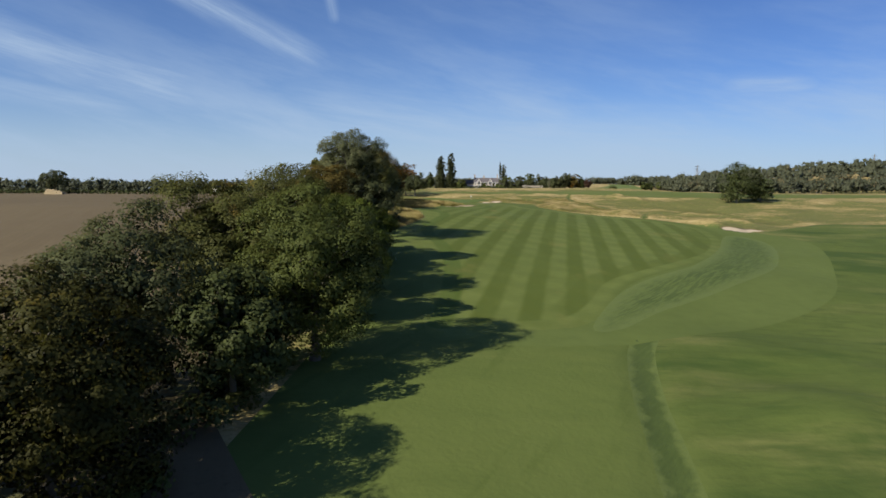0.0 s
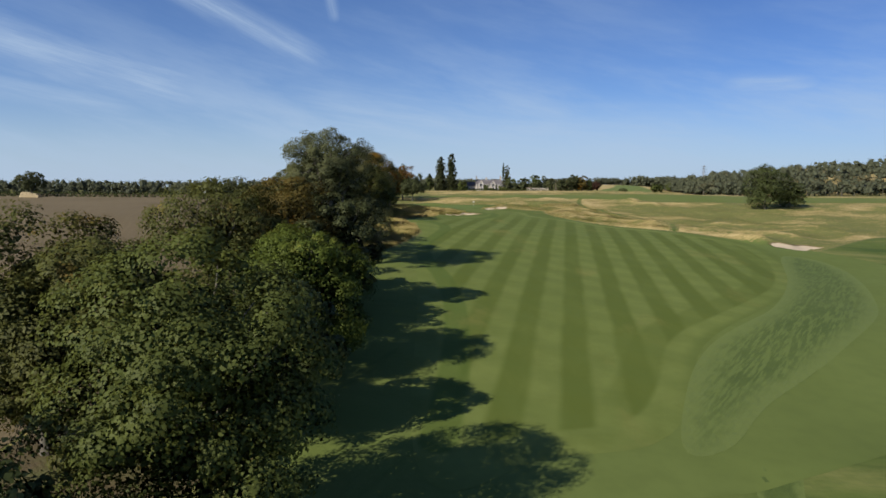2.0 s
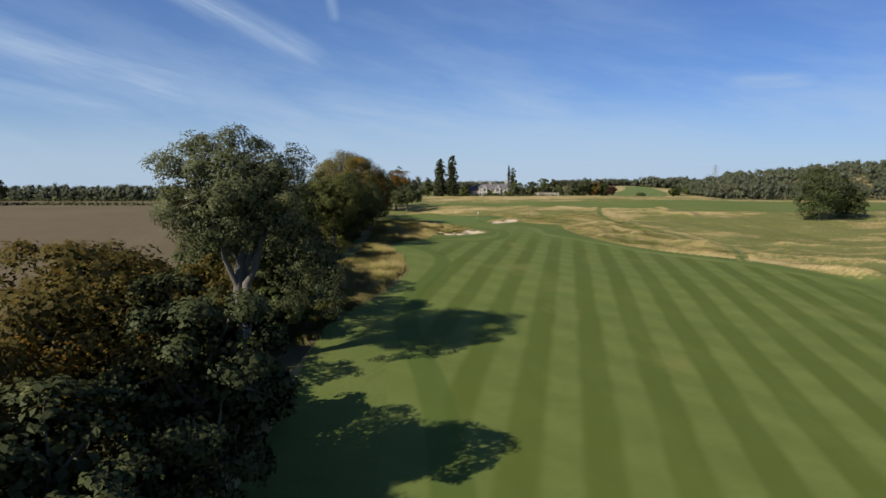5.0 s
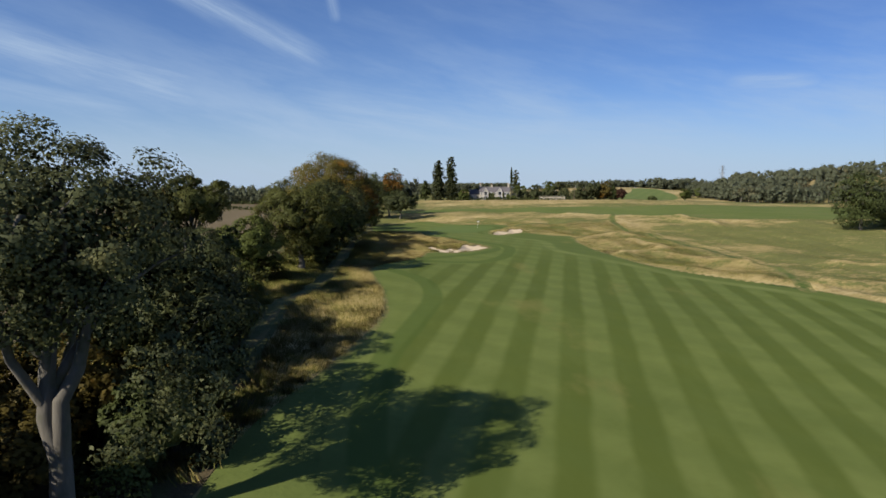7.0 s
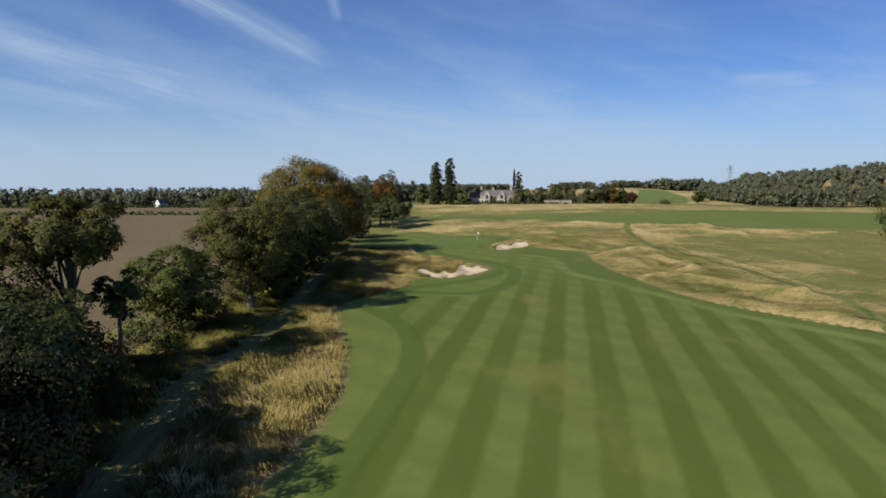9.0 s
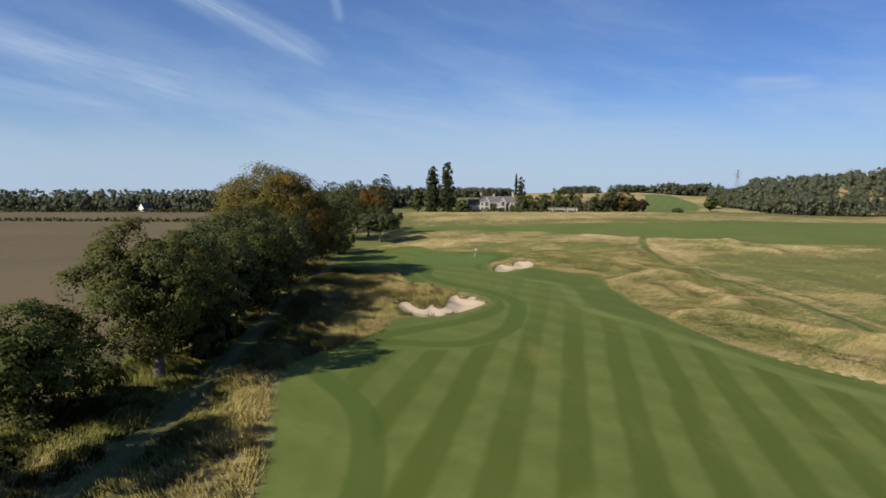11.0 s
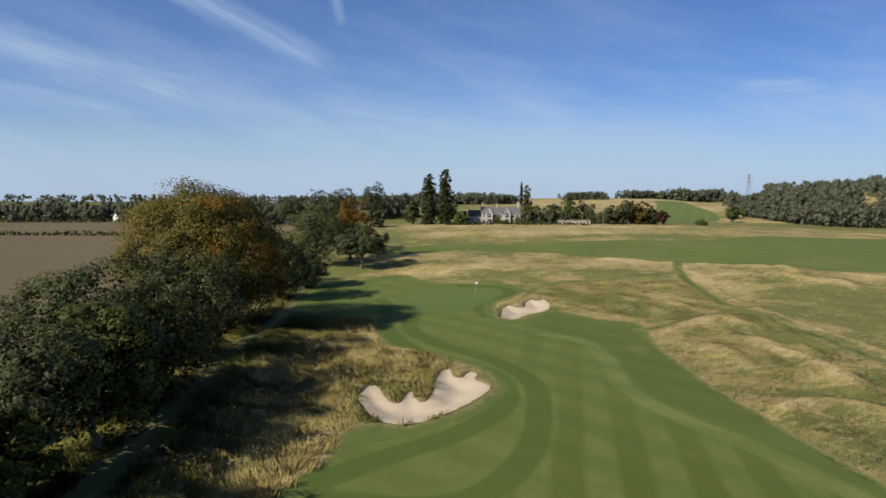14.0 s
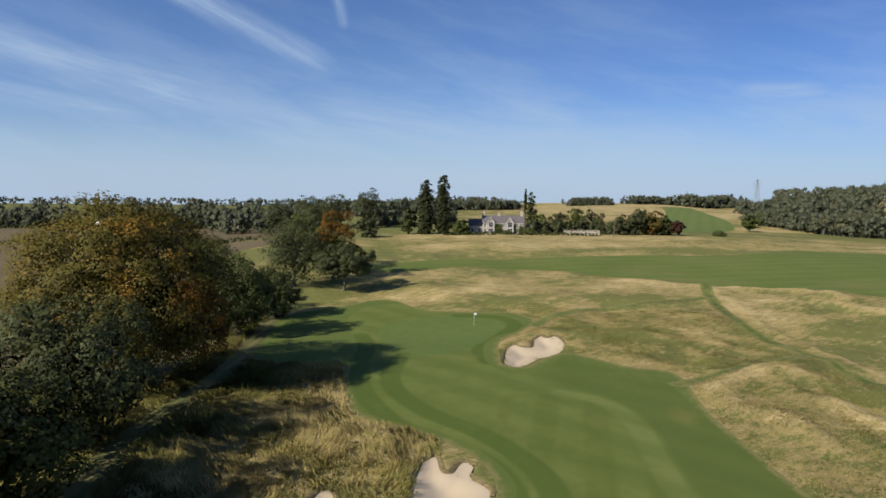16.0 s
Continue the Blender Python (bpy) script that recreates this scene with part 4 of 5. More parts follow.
def crown_boughs(height, low, radius, shape, count):
    """Centres and sizes of the boughs that make up a crown, uneven in reach."""
    mid, half = (height + low) / 2, (height - low) / 2
    k = np.arange(count) + 0.5
    up = 1 - 2 * k / count
    turn = k * 2.39996 + rng.uniform(0, 6.28)
    flat_r = np.sqrt(1 - up * up)
    d = np.stack([np.cos(turn) * flat_r, np.sin(turn) * flat_r, up], 1) + rng.normal(0, 0.16, (count, 3))
    d /= np.linalg.norm(d, axis=1)[:, None]
    size = rng.uniform(0.30, 0.46, count)
    reach = (1.0 - size * 0.9) * rng.uniform(0.82, 1.10, count)
    c = d * reach[:, None]
    width = np.ones(count)
    if shape == "umbrella":
        c[:, 2] = c[:, 2] * 0.75 + 0.18
    elif shape == "cone":
        width = np.clip(0.62 - 0.60 * c[:, 2], 0.12, 1.1)
        size = size * np.clip(width + 0.2, 0.4, 1)
    elif shape == "column":
        c[:, 2] = np.linspace(0.94, -0.96, count)
        c[:, :2] = np.stack([np.cos(turn), np.sin(turn)], 1) * rng.uniform(0.25, 0.6, (count, 1))
        width = np.clip(1.05 - 0.75 * np.clip(c[:, 2], 0, 1) ** 2.2, 0.2, 1.0)
        size = rng.uniform(0.42, 0.55, count) * (0.45 + 0.55 * width)
    c[:, :2] *= (radius * width)[:, None]
    c[:, 2] = mid + c[:, 2] * half
    return c, size * np.minimum(radius, half if shape != "column" else radius * 1.4)


def bough_leaves(c, s, hub, total, size, flat, squash=0.85):
    """Leaves of one bough, gathered in sprays on its outer side."""
    sprays = 11
    d = sphere_points(sprays)
    out = (c - hub) / (np.linalg.norm(c - hub) + 1e-6)
    d = d + out * 0.55 + np.array([0, 0, 0.25])
    d /= np.linalg.norm(d, axis=1)[:, None]
    sc = c + d * s * rng.uniform(0.5, 0.8, (sprays, 1)) * (1, 1, squash)
    sr = s * rng.uniform(0.30, 0.50, sprays)
    n = max(total // sprays, 3)
    e = sphere_points(sprays * n) + np.repeat(d, n, 0) * 0.5 + np.array([0, 0, 0.2])
    e /= np.linalg.norm(e, axis=1)[:, None]
    p = np.repeat(sc, n, 0) + e * (np.repeat(sr, n) * rng.uniform(0.55, 1.12, sprays * n))[:, None] * (1, 1, 0.75)
    return leaves(p, e + out * 0.6, size, flat)


def tree(x, y, height, low, radius, leaf, label, name="tree", shape="round", boughs=20, total=20000, size=0.30, lean=(0.0, 0.0), trunk=None, bark=None,
         limbs=7, category="tree", group="", flat=0.30, patch=None, fork=None):
    """A tree with a tapered trunk, limbs that reach into the crown, and a crown of separate leaves in uneven boughs."""
    z = height_at(x, y)
    root = thing(name, x, y, z - 0.15, 0, label, category, group)
    bark = bark or BARK
    r0 = trunk or 0.022 * height + 0.06
    centres, sizes = crown_boughs(height, low, radius, shape, boughs)
    centres[:, :2] += lean
    hub = np.array([lean[0], lean[1], low + (height - low) * 0.45])
    top = np.array([lean[0] * 0.8, lean[1] * 0.8, low + (height - low) * (0.85 if shape in ("cone", "column") else 0.55)])
    course = bent((0, 0, 0), top, 0.0, 8, 0.01 * height)
    course[0] = (0, 0, 0)
    taper = np.linspace(1, 0.28, 8)
    taper[0] = 1.45
    v, f = tube(course, r0 * taper, 9)
    mesh_object("trunk", v, f, bark, root, smooth_faces=True)
    if fork:
        # second stem from low on the trunk
        v, f = tube(bent(course[2], top + np.array([fork[0], fork[1], -1.0]), 0.0, 8, 0.12), r0 * np.linspace(0.72, 0.2, 8), 9)
        mesh_object("second_stem", v, f, bark, root, smooth_faces=True)
    for k in rng.choice(len(centres), min(limbs, len(centres)), replace=False):
        t = rng.uniform(0.35, 0.95)
        i = min(int(t * 7), 6)
        start = course[i] + (course[i + 1] - course[i]) * (t * 7 - i)
        v, f = tube(bent(start, centres[k] + (centres[k] - hub) * 0.15, 0.06 * height, 6, 0.12), r0 * np.linspace(0.42, 0.06, 6), 6)
        mesh_object("limb", v, f, bark, root, smooth_faces=True)
    share = sizes**2 / (sizes**2).sum()
    pieces = [bough_leaves(c, s, hub, int(total * 0.76 * w), size, flat) for c, s, w in zip(centres, sizes, share)]
    # inner leaves, coarser, that close the crown
    n = int(total * 0.10)
    d = sphere_points(n)
    k = rng.integers(0, len(centres), n)
    inner = hub + (centres[k] - hub) * rng.uniform(0.3, 0.85, (n, 1)) + d * sizes[k][:, None] * 0.4
    pieces.append(leaves(inner, d, size * 1.7, flat))
    foliage("crown", pieces, leaf, root)
    if patch:
        # a bough that stands out by its colour or by hanging low
        px, py, pz, pr, kind = patch
        p = np.array([px, py, pz])
        pieces = [bough_leaves(p + np.clip(rng.normal(0, 0.45, 3), -0.6, 0.6) * pr, pr * 0.5, hub, 460, size, flat) for _ in range(9)]
        foliage("turned_bough" if kind == "orange" else "low_bough", pieces, kind, root, "bough of orange autumn leaves" if kind == "orange" else "")
    return root


def shrub(x, y, height, radius, leaf, label, lumps=14, per=110, size=0.32, name="shrub"):
    """A low bush of several stems and leafy lumps."""
    z = height_at(x, y)
    root = thing(name, x, y, z - 0.1, 0, label, "bush")
    d = sphere_points(lumps)
    d[:, 2] = np.abs(d[:, 2])
    c = d * rng.uniform(0.3, 0.7, (lumps, 1)) * (radius, radius, height * 0.85) + (0, 0, height * 0.12)
    stems = [tube(bent((0, 0, 0), p, 0.1, 5, 0.04), np.linspace(0.06, 0.02, 5), 5) for p in c[:6]]
    v, f = joined(stems)
    mesh_object("stems", v, f, DARK_BARK, root)["kind"] = "stuff"
    hub = np.array([0, 0, height * 0.3])
    pieces = [bough_leaves(p, min(radius, height) * 0.45, hub, per, size, 0.3) for p in c]
    foliage("crown", pieces, leaf, root)
    return root


ROW = "trees along the edge of the fairway"
G_SYC = "tall green broadleaf tree with dense leafy boughs at the fairway edge"
G_OLIVE = "olive-green oak with browning leaf tips beside the field"
G_DARK = "dark green dense tree at the fairway edge"
G_ROUGH = "dark green dense tree at the edge of the rough"
MID = {"total": 9000, "size": 0.36}
BIG = {"total": 48000, "boughs": 30, "size": 0.22}
FINE = {"total": 34000, "size": 0.24}
# x, y, height, lowest leaf, radius, leaf, label and options
NEAR_TREES = [
    # the next five stand out of view, added to shade the first visible trees
    (-22, -12, 15.0, 0.5, 6.5, "dark", G_DARK, MID),
    (-31, -4, 15.0, 0.5, 6.5, "dark", "dark green dense tree beside the field", MID),
    (-21, 3, 15.0, 0.5, 6.0, "dark", G_DARK, MID),
    (-20, 15, 13.0, 0.3, 5.5, "dark", G_DARK, MID),
    (-28, 19, 20.0, 0.5, 7.5, "dark", "dark green dense tree beside the field", MID),
    (-19.5, 30, 13.6, 0.3, 6.4, "yellowing", "dense broadleaf tree with yellowing green leaves", BIG),
    # also out of view, added and kept tall for its shade
    (-31, 28, 21.0, 0.5, 7.0, "dark", "dark green dense tree beside the field", MID),
    (-22.6, 43, 15.3, 0.6, 6.6, "grey", "grey-green dense broadleaf tree beside the field", FINE),
    (-15, 43, 11.5, 0.3, 4.8, "dark", G_DARK, {"total": 14000}),
    (-11.5, 53.5, 16.4, 0.3, 6.8, "sycamore", G_SYC, {**BIG, "total": 52000}),
    (-20.5, 61.5, 15.6, 0.6, 6.4, "oak", G_OLIVE, FINE),
    (-24.8, 62.5, 16.9, 0.6, 6.6, "oak", "green broadleaf tree beside the field", FINE),
    (-12, 66, 12.5, 0.3, 5.2, "dark", G_DARK, {}),
    (-12.0, 77.5, 13.8, 0.3, 6.3, "bright", "rounded bright green maple with dense foliage", {**BIG, "total": 52000}),
    (-22.3, 84.5, 16.4, 2.5, 7.2, "oak", "spreading brownish oak with bare twisting limbs showing", {"shape": "umbrella", "limbs": 18, "boughs": 24, "total": 24000, "size": 0.26}),
    (-21, 75, 9.5, 0.3, 5.2, "oak", "low olive-green tree beside the field", MID),
    (-18.5, 96, 17.6, 1.0, 6.6, "rust", "rusty green broadleaf tree beside the field", {}),
    (-12.4, 96, 15.2, 0.3, 5.0, "grey", "grey-green dense broadleaf tree at the fairway edge", {}),
    (-17.8, 119.0, 21.9, 10.0, 8.4, "silver", "very tall grey-green oak with forked pale trunk and airy high crown", {"lean": (-0.5, 0.4), "boughs": 42, "total": 46000, "patch": (5.6, -0.5, 8.6, 3.4, "silver"), "size": 0.23, "limbs": 18, "trunk": 0.66, "fork": (2.6, 0.5), "bark": PALE_BARK}),
    (-24, 110, 13.5, 0.3, 5.6, "rust", "rusty green undergrowth tree below the tall oak", MID),
    (-27.5, 122, 9.5, 0.2, 5.5, "rust", "low rusty undergrowth tree below the tall oak", MID),
    (-22.5, 121.5, 6.5, 0.2, 4.0, "rust", "low rusty undergrowth tree below the tall oak", MID),
    (-17.5, 127, 6.0, 0.2, 3.6, "dark", "low dark tree below the tall oak", MID),
    (-17.0, 87, 10.5, 0.2, 4.2, "oak", G_OLIVE, MID),
    (-18.0, 102, 9.5, 0.2, 3.8, "dark", G_DARK, MID),
    (-28, 114, 13.0, 0.3, 6.0, "rust", "rusty green undergrowth tree beside the field", MID),
    (-26, 107, 9.5, 0.3, 5.0, "rust", "low rusty undergrowth tree below the tall oak", MID),
    (-24, 128, 9.0, 0.3, 5.0, "rust", "low rusty undergrowth tree below the tall oak", MID),
    (-18.0, 133, 14.0, 0.3, 5.6, "grey", "grey-green dense tree at the fairway edge", {"total": 16000}),
    (-27, 136, 11.0, 0.3, 5.5, "dark", "dark green dense tree beside the field", MID),
    (-32.0, 168, 16.9, 7.6, 6.4, "oak", "tall oak with bare leaning trunk and flat-topped crown", {"shape": "umbrella", "lean": (0.4, -0.6), "limbs": 16, "total": 24000, "size": 0.26}),
    (-22, 143.5, 14.2, 0.3, 6.2, "grey", "grey-green dense tree at the edge of the rough", {"total": 26000, "size": 0.26}),
    (-35.0, 162, 14.2, 2.0, 5.6, "oak", "broad olive-green oak beside the flat-topped oak", {"total": 20000, "size": 0.28, "boughs": 26, "limbs": 10}),
    (-27, 148, 12.5, 0.3, 5.4, "dark", "dark tree below the tall oaks", MID),
    (-24.8, 151.5, 11.0, 0.3, 4.6, "dark", G_ROUGH, {"total": 14000}),
    (-28.4, 169.6, 10.5, 4.0, 2.4, "dark", "small dark green tree with a thin bare trunk", {"total": 4000, "limbs": 4, "boughs": 9}),
    (-28.5, 157.5, 11.5, 0.3, 5.4, "dark", "dark green dense tree beside the field", MID),
    (-29.5, 183, 11.0, 0.3, 6.0, "sycamore", "low dense green tree at the edge of the rough", {}),
    (-24.8, 195.5, 16.6, 2.5, 9.0, "oak", "olive-green broad oak with several stems", {"total": 34000, "boughs": 32, "limbs": 12, "trunk": 0.55}),
    (-24.5, 207, 7.5, 0.2, 4.6, "sycamore", "low dense green tree at the edge of the rough", MID),
    (-22.0, 201, 6.0, 0.2, 3.8, "oak", "low olive-green tree at the edge of the rough", MID),
    (-23.6, 217, 13.0, 0.2, 5.6, "sycamore", "green dense tree at the edge of the rough", MID),
    (-27.5, 223, 16.5, 0.3, 8.0, "grey", "grey-green dense tree at the edge of the rough", {"total": 24000, "size": 0.33}),
    (-25.2, 211, 14.5, 0.3, 6.4, "grey", "grey-green dense tree at the edge of the rough", MID),
    (-31.8, 259, 23.4, 0.4, 13.8, "autumn", "huge rounded olive tree turning orange and yellow in autumn", {"boughs": 64, "total": 68000, "size": 0.36, "limbs": 22, "trunk": 0.6, "patch": (9.4, -3.0, 9.5, 4.6, "orange")}),
    (-26.6, 240, 15.0, 0.3, 9.0, "grey", "grey-green dense tree at the edge of the rough", {"total": 18000, "size": 0.36, "boughs": 28}),
    (-23.4, 229, 11.5, 0.3, 6.0, "oak", "low dense olive-green tree at the edge of the rough", MID),
    (-28.5, 287, 14.0, 0.2, 7.0, "dark", G_ROUGH, {"total": 12000, "size": 0.40, "boughs": 26}),
    (-27, 302, 10.0, 0.2, 5.0, "dark", "low dark tree at the end of the tree row", MID),
    (-38, 300, 16.0, 0.4, 8.8, "sycamore", "broad green tree at the end of the tree row", MID),
    (-31.5, 332, 17.5, 0.3, 8.6, "grey", "broad grey-green tree at the end of the tree row", {"total": 11000, "size": 0.42, "boughs": 26}),
    (-24.5, 343, 17.0, 0.3, 6.6, "sycamore", "green tree with an orange top beside the gravel path", {**MID, "patch": (1.5, -3.5, 13.5, 4.8, "orange")}),
    (-30, 352, 18.5, 0.5, 8.0, "grey", "broad grey-green tree at the end of the tree row", MID),
    (-14.2, 106.5, 7.0, 0.3, 4.0, "dark", "low dark green tree at the fairway edge", MID),
    (-14.2, 87.0, 12.6, 0.3, 4.6, "grey", "grey-green dense broadleaf tree at the fairway edge", MID),
    (-47, 318, 15.5, 0.3, 8.0, "oak", "broad olive-green tree at the end of the tree row", MID),
    (-18.2, 326, 11.6, 0.5, 8.6, "grey", "lone grey-green tree with a wide rounded crown", {"shape": "umbrella", "total": 13000, "size": 0.42, "limbs": 12, "boughs": 30, "trunk": 0.4}),
]
for x, y, h, low, r, leaf, words, options in NEAR_TREES:
    tree(x, y, h, low, r, leaf, words, group=ROW, **options)

# understorey along the row
for k in range(58):
    y = 2 + k * 4.4 + rng.uniform(-2, 2)
    x = (-16.5 if y < 45 else -14.5 if y < 110 else -17 if y < 145 else -27.5) + rng.uniform(-8, 1.5) * (1.0 if y < 145 else 0.5)
    shrub(x, y, rng.uniform(2.0, 5.0), rng.uniform(1.9, 3.4), ("dark", "oak", "rust", "sycamore")[k % 4], "dense shrub in the undergrowth below the trees", per=64, size=0.36)


# ---------------------------------------------------------------- fescue
def fescue(name, xr, yr, count, blades, tall, width, label, spread=0.30, keep=None):
    """Clumps of thin bending stems scattered over the rough; neighbouring clumps lean together."""
    x, y = rng.uniform(*xr, count), rng.uniform(*yr, count)
    ok = (np.maximum(signed(x, y, MOWN, 4.0), signed(x, y, FAIR_TWO, 4.0)) < -0.15) & (x > -31)
    ok &= np.max([signed(x, y, b, 3.0) for b in BUNKERS], 0) < -0.05
    for line, half in ((TRACK, 1.5), *[(w, 1.1) for w in WALKWAYS]):
        ok &= line_distance(x, y, line, False)[0] > half
    x, y = x[ok], y[ok]
    n = len(x) * blades
    rep = lambda a: np.repeat(a, blades)
    dry = rep(dryness(x, y)) + rng.normal(0, 0.10, n)
    cx, cy = rep(x) + rng.normal(0, spread, n), rep(y) + rng.normal(0, spread, n)
    cz = heights(cx, cy) - 0.05
    h = rep(0.45 + 0.95 * fbm(x, y, 2.4, 77, 2)) * tall * rng.uniform(0.6, 1.15, n)
    lean = rep(fbm(x, y, 5.0, 91, 2)) * 9.0 + rng.normal(0, 0.5, n)
    bend = rng.uniform(0.25, 0.75, n)
    bx, by = np.cos(lean) * bend, np.sin(lean) * bend
    a = rng.uniform(0, np.pi, n)
    w = width * rng.uniform(0.7, 1.3, n)
    sx, sy = np.cos(a) * w, np.sin(a) * w
    v = np.empty((n, 3, 3))
    v[:, 0] = np.stack([cx - sx, cy - sy, cz], 1)
    v[:, 1] = np.stack([cx + sx, cy + sy, cz], 1)
    v[:, 2] = np.stack([cx + bx * h, cy + by * h, cz + h], 1)
    d = np.stack([dry * 0.75, dry * 0.75, dry + 0.15], 1)
    ob = mesh_object(name, v.reshape(-1, 3), np.arange(3 * n).reshape(-1, 3), STEMS, dry=d.ravel())
    return tagged(ob, label, "grass", kind="stuff")


fescue("tall_grass", (-30, 6), (125, 305), 21000, 20, 0.85, 0.035, "tall tufted straw and green fescue beside the fairway")
fescue("tall_grass", (14, 66), (178, 312), 15000, 13, 0.24, 0.045, "long golden fescue on hummocks beside the fairway", spread=0.6)
fescue("tall_grass", (-18, 120), (195, 345), 11000, 7, 0.22, 0.05, "patchy golden fescue over the far hummocks", spread=0.7)


# ---------------------------------------------------------------- woods, hedges and far trees
def wood(name, spots, tall, wide, leaf, label, lumps=8, per=16, size=1.2, trunks=False, category="wood"):
    """Many trees standing close, too far off to be told apart."""
    pieces, stems = [], []
    hull = bmesh.new()
    bmesh.ops.create_icosphere(hull, subdivisions=1, radius=1.0)
    hull_v, hull_f = np.array([v.co[:] for v in hull.verts]), np.array([[v.index for v in f.verts] for f in hull.faces])
    hull.free()
    inner, lays = [], []
    for (x, y), top in zip(spots, np.broadcast_to(tall, len(spots))):
        z = height_at(x, y)
        h, r = top * rng.uniform(0.80, 1.10), wide * rng.uniform(0.8, 1.25)
        low = 0.22 if trunks else 0.08
        up = rng.uniform(low, 0.86, lumps)
        turn, out = rng.uniform(0, 6.28, lumps), rng.uniform(0.2, 0.75, lumps) * r * np.sqrt(np.clip(1.15 - up, 0.15, 1))
        c = np.stack([x + np.cos(turn) * out, y + np.sin(turn) * out, z + h * up], 1)
        d = sphere_points(lumps * per)
        v = np.repeat(c, per, 0) + d * min(r * 0.50, h * 0.23 if h > 4 else h * 0.4) * rng.uniform(0.6, 1.1, (lumps * per, 1))
        pieces.append(leaves(v, d * 0.6 + np.repeat((c - (x, y, z + h * 0.3)) / max(r, 1.0), per, 0) + (0, 0, 0.3), size, 0.25, 0.2))
        reach = min(r * 0.50, h * 0.23 if h > 4 else h * 0.4) * 0.60
        for q in c:
            w = hull_v * rng.uniform(0.45, 1.2, (len(hull_v), 1))
            inner.append((q + w * reach, hull_f))
            lays.append(unit(hull_v + unit((q - (x, y, z + h * 0.3))[None]) * 0.5 + (0, 0, 0.25)))
        if trunks:
            stems.append(tube([(x, y, z - 0.2), (x, y, z + h * 0.7)], (0.28, 0.12), 5))
    ob = tagged(foliage(name, pieces, leaf), label, category, kind="stuff")
    v, f = joined(inner)
    mesh_object("inner_foliage", v, f, LEAF[leaf], ob, "dense inner foliage", lay=np.vstack(lays))["kind"] = "stuff"
    if stems:
        v, f = joined(stems)
        ob2 = mesh_object("trunks", v, f, BARK, ob, "pale bare trunks")
        ob2["kind"] = "stuff"
    return ob


def along(points, count, jitter, depth=1, step=8.0):
    """Spots along a line, in rows one behind the other."""
    line = spline(points, closed=False, steps=20)
    out = []
    for row in range(depth):
        for t in np.linspace(0, len(line) - 1.001, count):
            i = int(t)
            p = line[i] + (line[i + 1] - line[i]) * (t - i) + rng.normal(0, jitter, 2)
            out.append((p[0], p[1] + row * step))
    return out


# the woods in "far" leaves carry distance haze in their colour
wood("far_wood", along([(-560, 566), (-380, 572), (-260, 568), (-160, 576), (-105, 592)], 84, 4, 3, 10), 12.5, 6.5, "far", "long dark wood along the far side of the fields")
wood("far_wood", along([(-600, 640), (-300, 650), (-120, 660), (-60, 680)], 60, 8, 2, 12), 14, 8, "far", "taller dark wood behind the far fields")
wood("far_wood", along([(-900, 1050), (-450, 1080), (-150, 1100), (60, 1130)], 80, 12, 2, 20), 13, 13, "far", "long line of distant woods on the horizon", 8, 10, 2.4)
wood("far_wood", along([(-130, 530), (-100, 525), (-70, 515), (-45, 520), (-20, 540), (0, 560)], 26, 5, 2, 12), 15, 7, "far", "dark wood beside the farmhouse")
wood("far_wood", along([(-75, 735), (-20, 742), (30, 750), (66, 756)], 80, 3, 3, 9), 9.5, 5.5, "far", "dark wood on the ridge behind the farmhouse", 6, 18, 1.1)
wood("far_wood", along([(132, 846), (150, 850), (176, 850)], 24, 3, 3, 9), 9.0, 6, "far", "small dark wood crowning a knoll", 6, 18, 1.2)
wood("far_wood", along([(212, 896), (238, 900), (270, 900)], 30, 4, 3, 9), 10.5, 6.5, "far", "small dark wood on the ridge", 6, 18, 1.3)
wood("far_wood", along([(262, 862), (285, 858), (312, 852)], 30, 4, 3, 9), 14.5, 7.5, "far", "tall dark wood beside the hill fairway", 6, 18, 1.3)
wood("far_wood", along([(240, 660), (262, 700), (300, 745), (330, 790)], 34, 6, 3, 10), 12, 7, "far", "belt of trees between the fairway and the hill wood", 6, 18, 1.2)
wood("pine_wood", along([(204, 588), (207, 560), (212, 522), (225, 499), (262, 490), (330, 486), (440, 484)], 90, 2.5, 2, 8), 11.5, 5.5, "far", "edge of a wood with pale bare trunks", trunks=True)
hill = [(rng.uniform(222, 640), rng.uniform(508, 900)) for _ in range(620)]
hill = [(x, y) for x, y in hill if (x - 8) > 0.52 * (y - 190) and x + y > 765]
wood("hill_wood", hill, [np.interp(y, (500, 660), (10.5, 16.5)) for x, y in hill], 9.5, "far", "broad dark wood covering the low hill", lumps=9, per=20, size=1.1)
wood("hedge", along([(-420, 446), (-260, 446), (-78, 446)], 220, 0.4), 2.2, 2.0, "dark", "long low hedge between the brown fields", 3, 10, 0.8, category="hedge")
wood("hedge", along([(-420, 552), (-260, 554), (-110, 566)], 180, 0.4), 2.4, 2.2, "dark", "long low hedge along the far field", 3, 10, 0.9, category="hedge")
wood("garden_shrubs", along([(42, 463), (62, 465), (80, 462), (105, 460)], 36, 1.0), 6.5, 3.6, "garden", "belt of dark shrubs round the farmhouse garden", 8, 26, 0.7, category="shrubs")
wood("garden_hedge", along([(2, 452), (20, 453), (45, 453), (70, 451)], 60, 0.25), 1.6, 1.3, "dark", "clipped dark hedge in front of the farmhouse", 3, 26, 0.45, category="hedge")

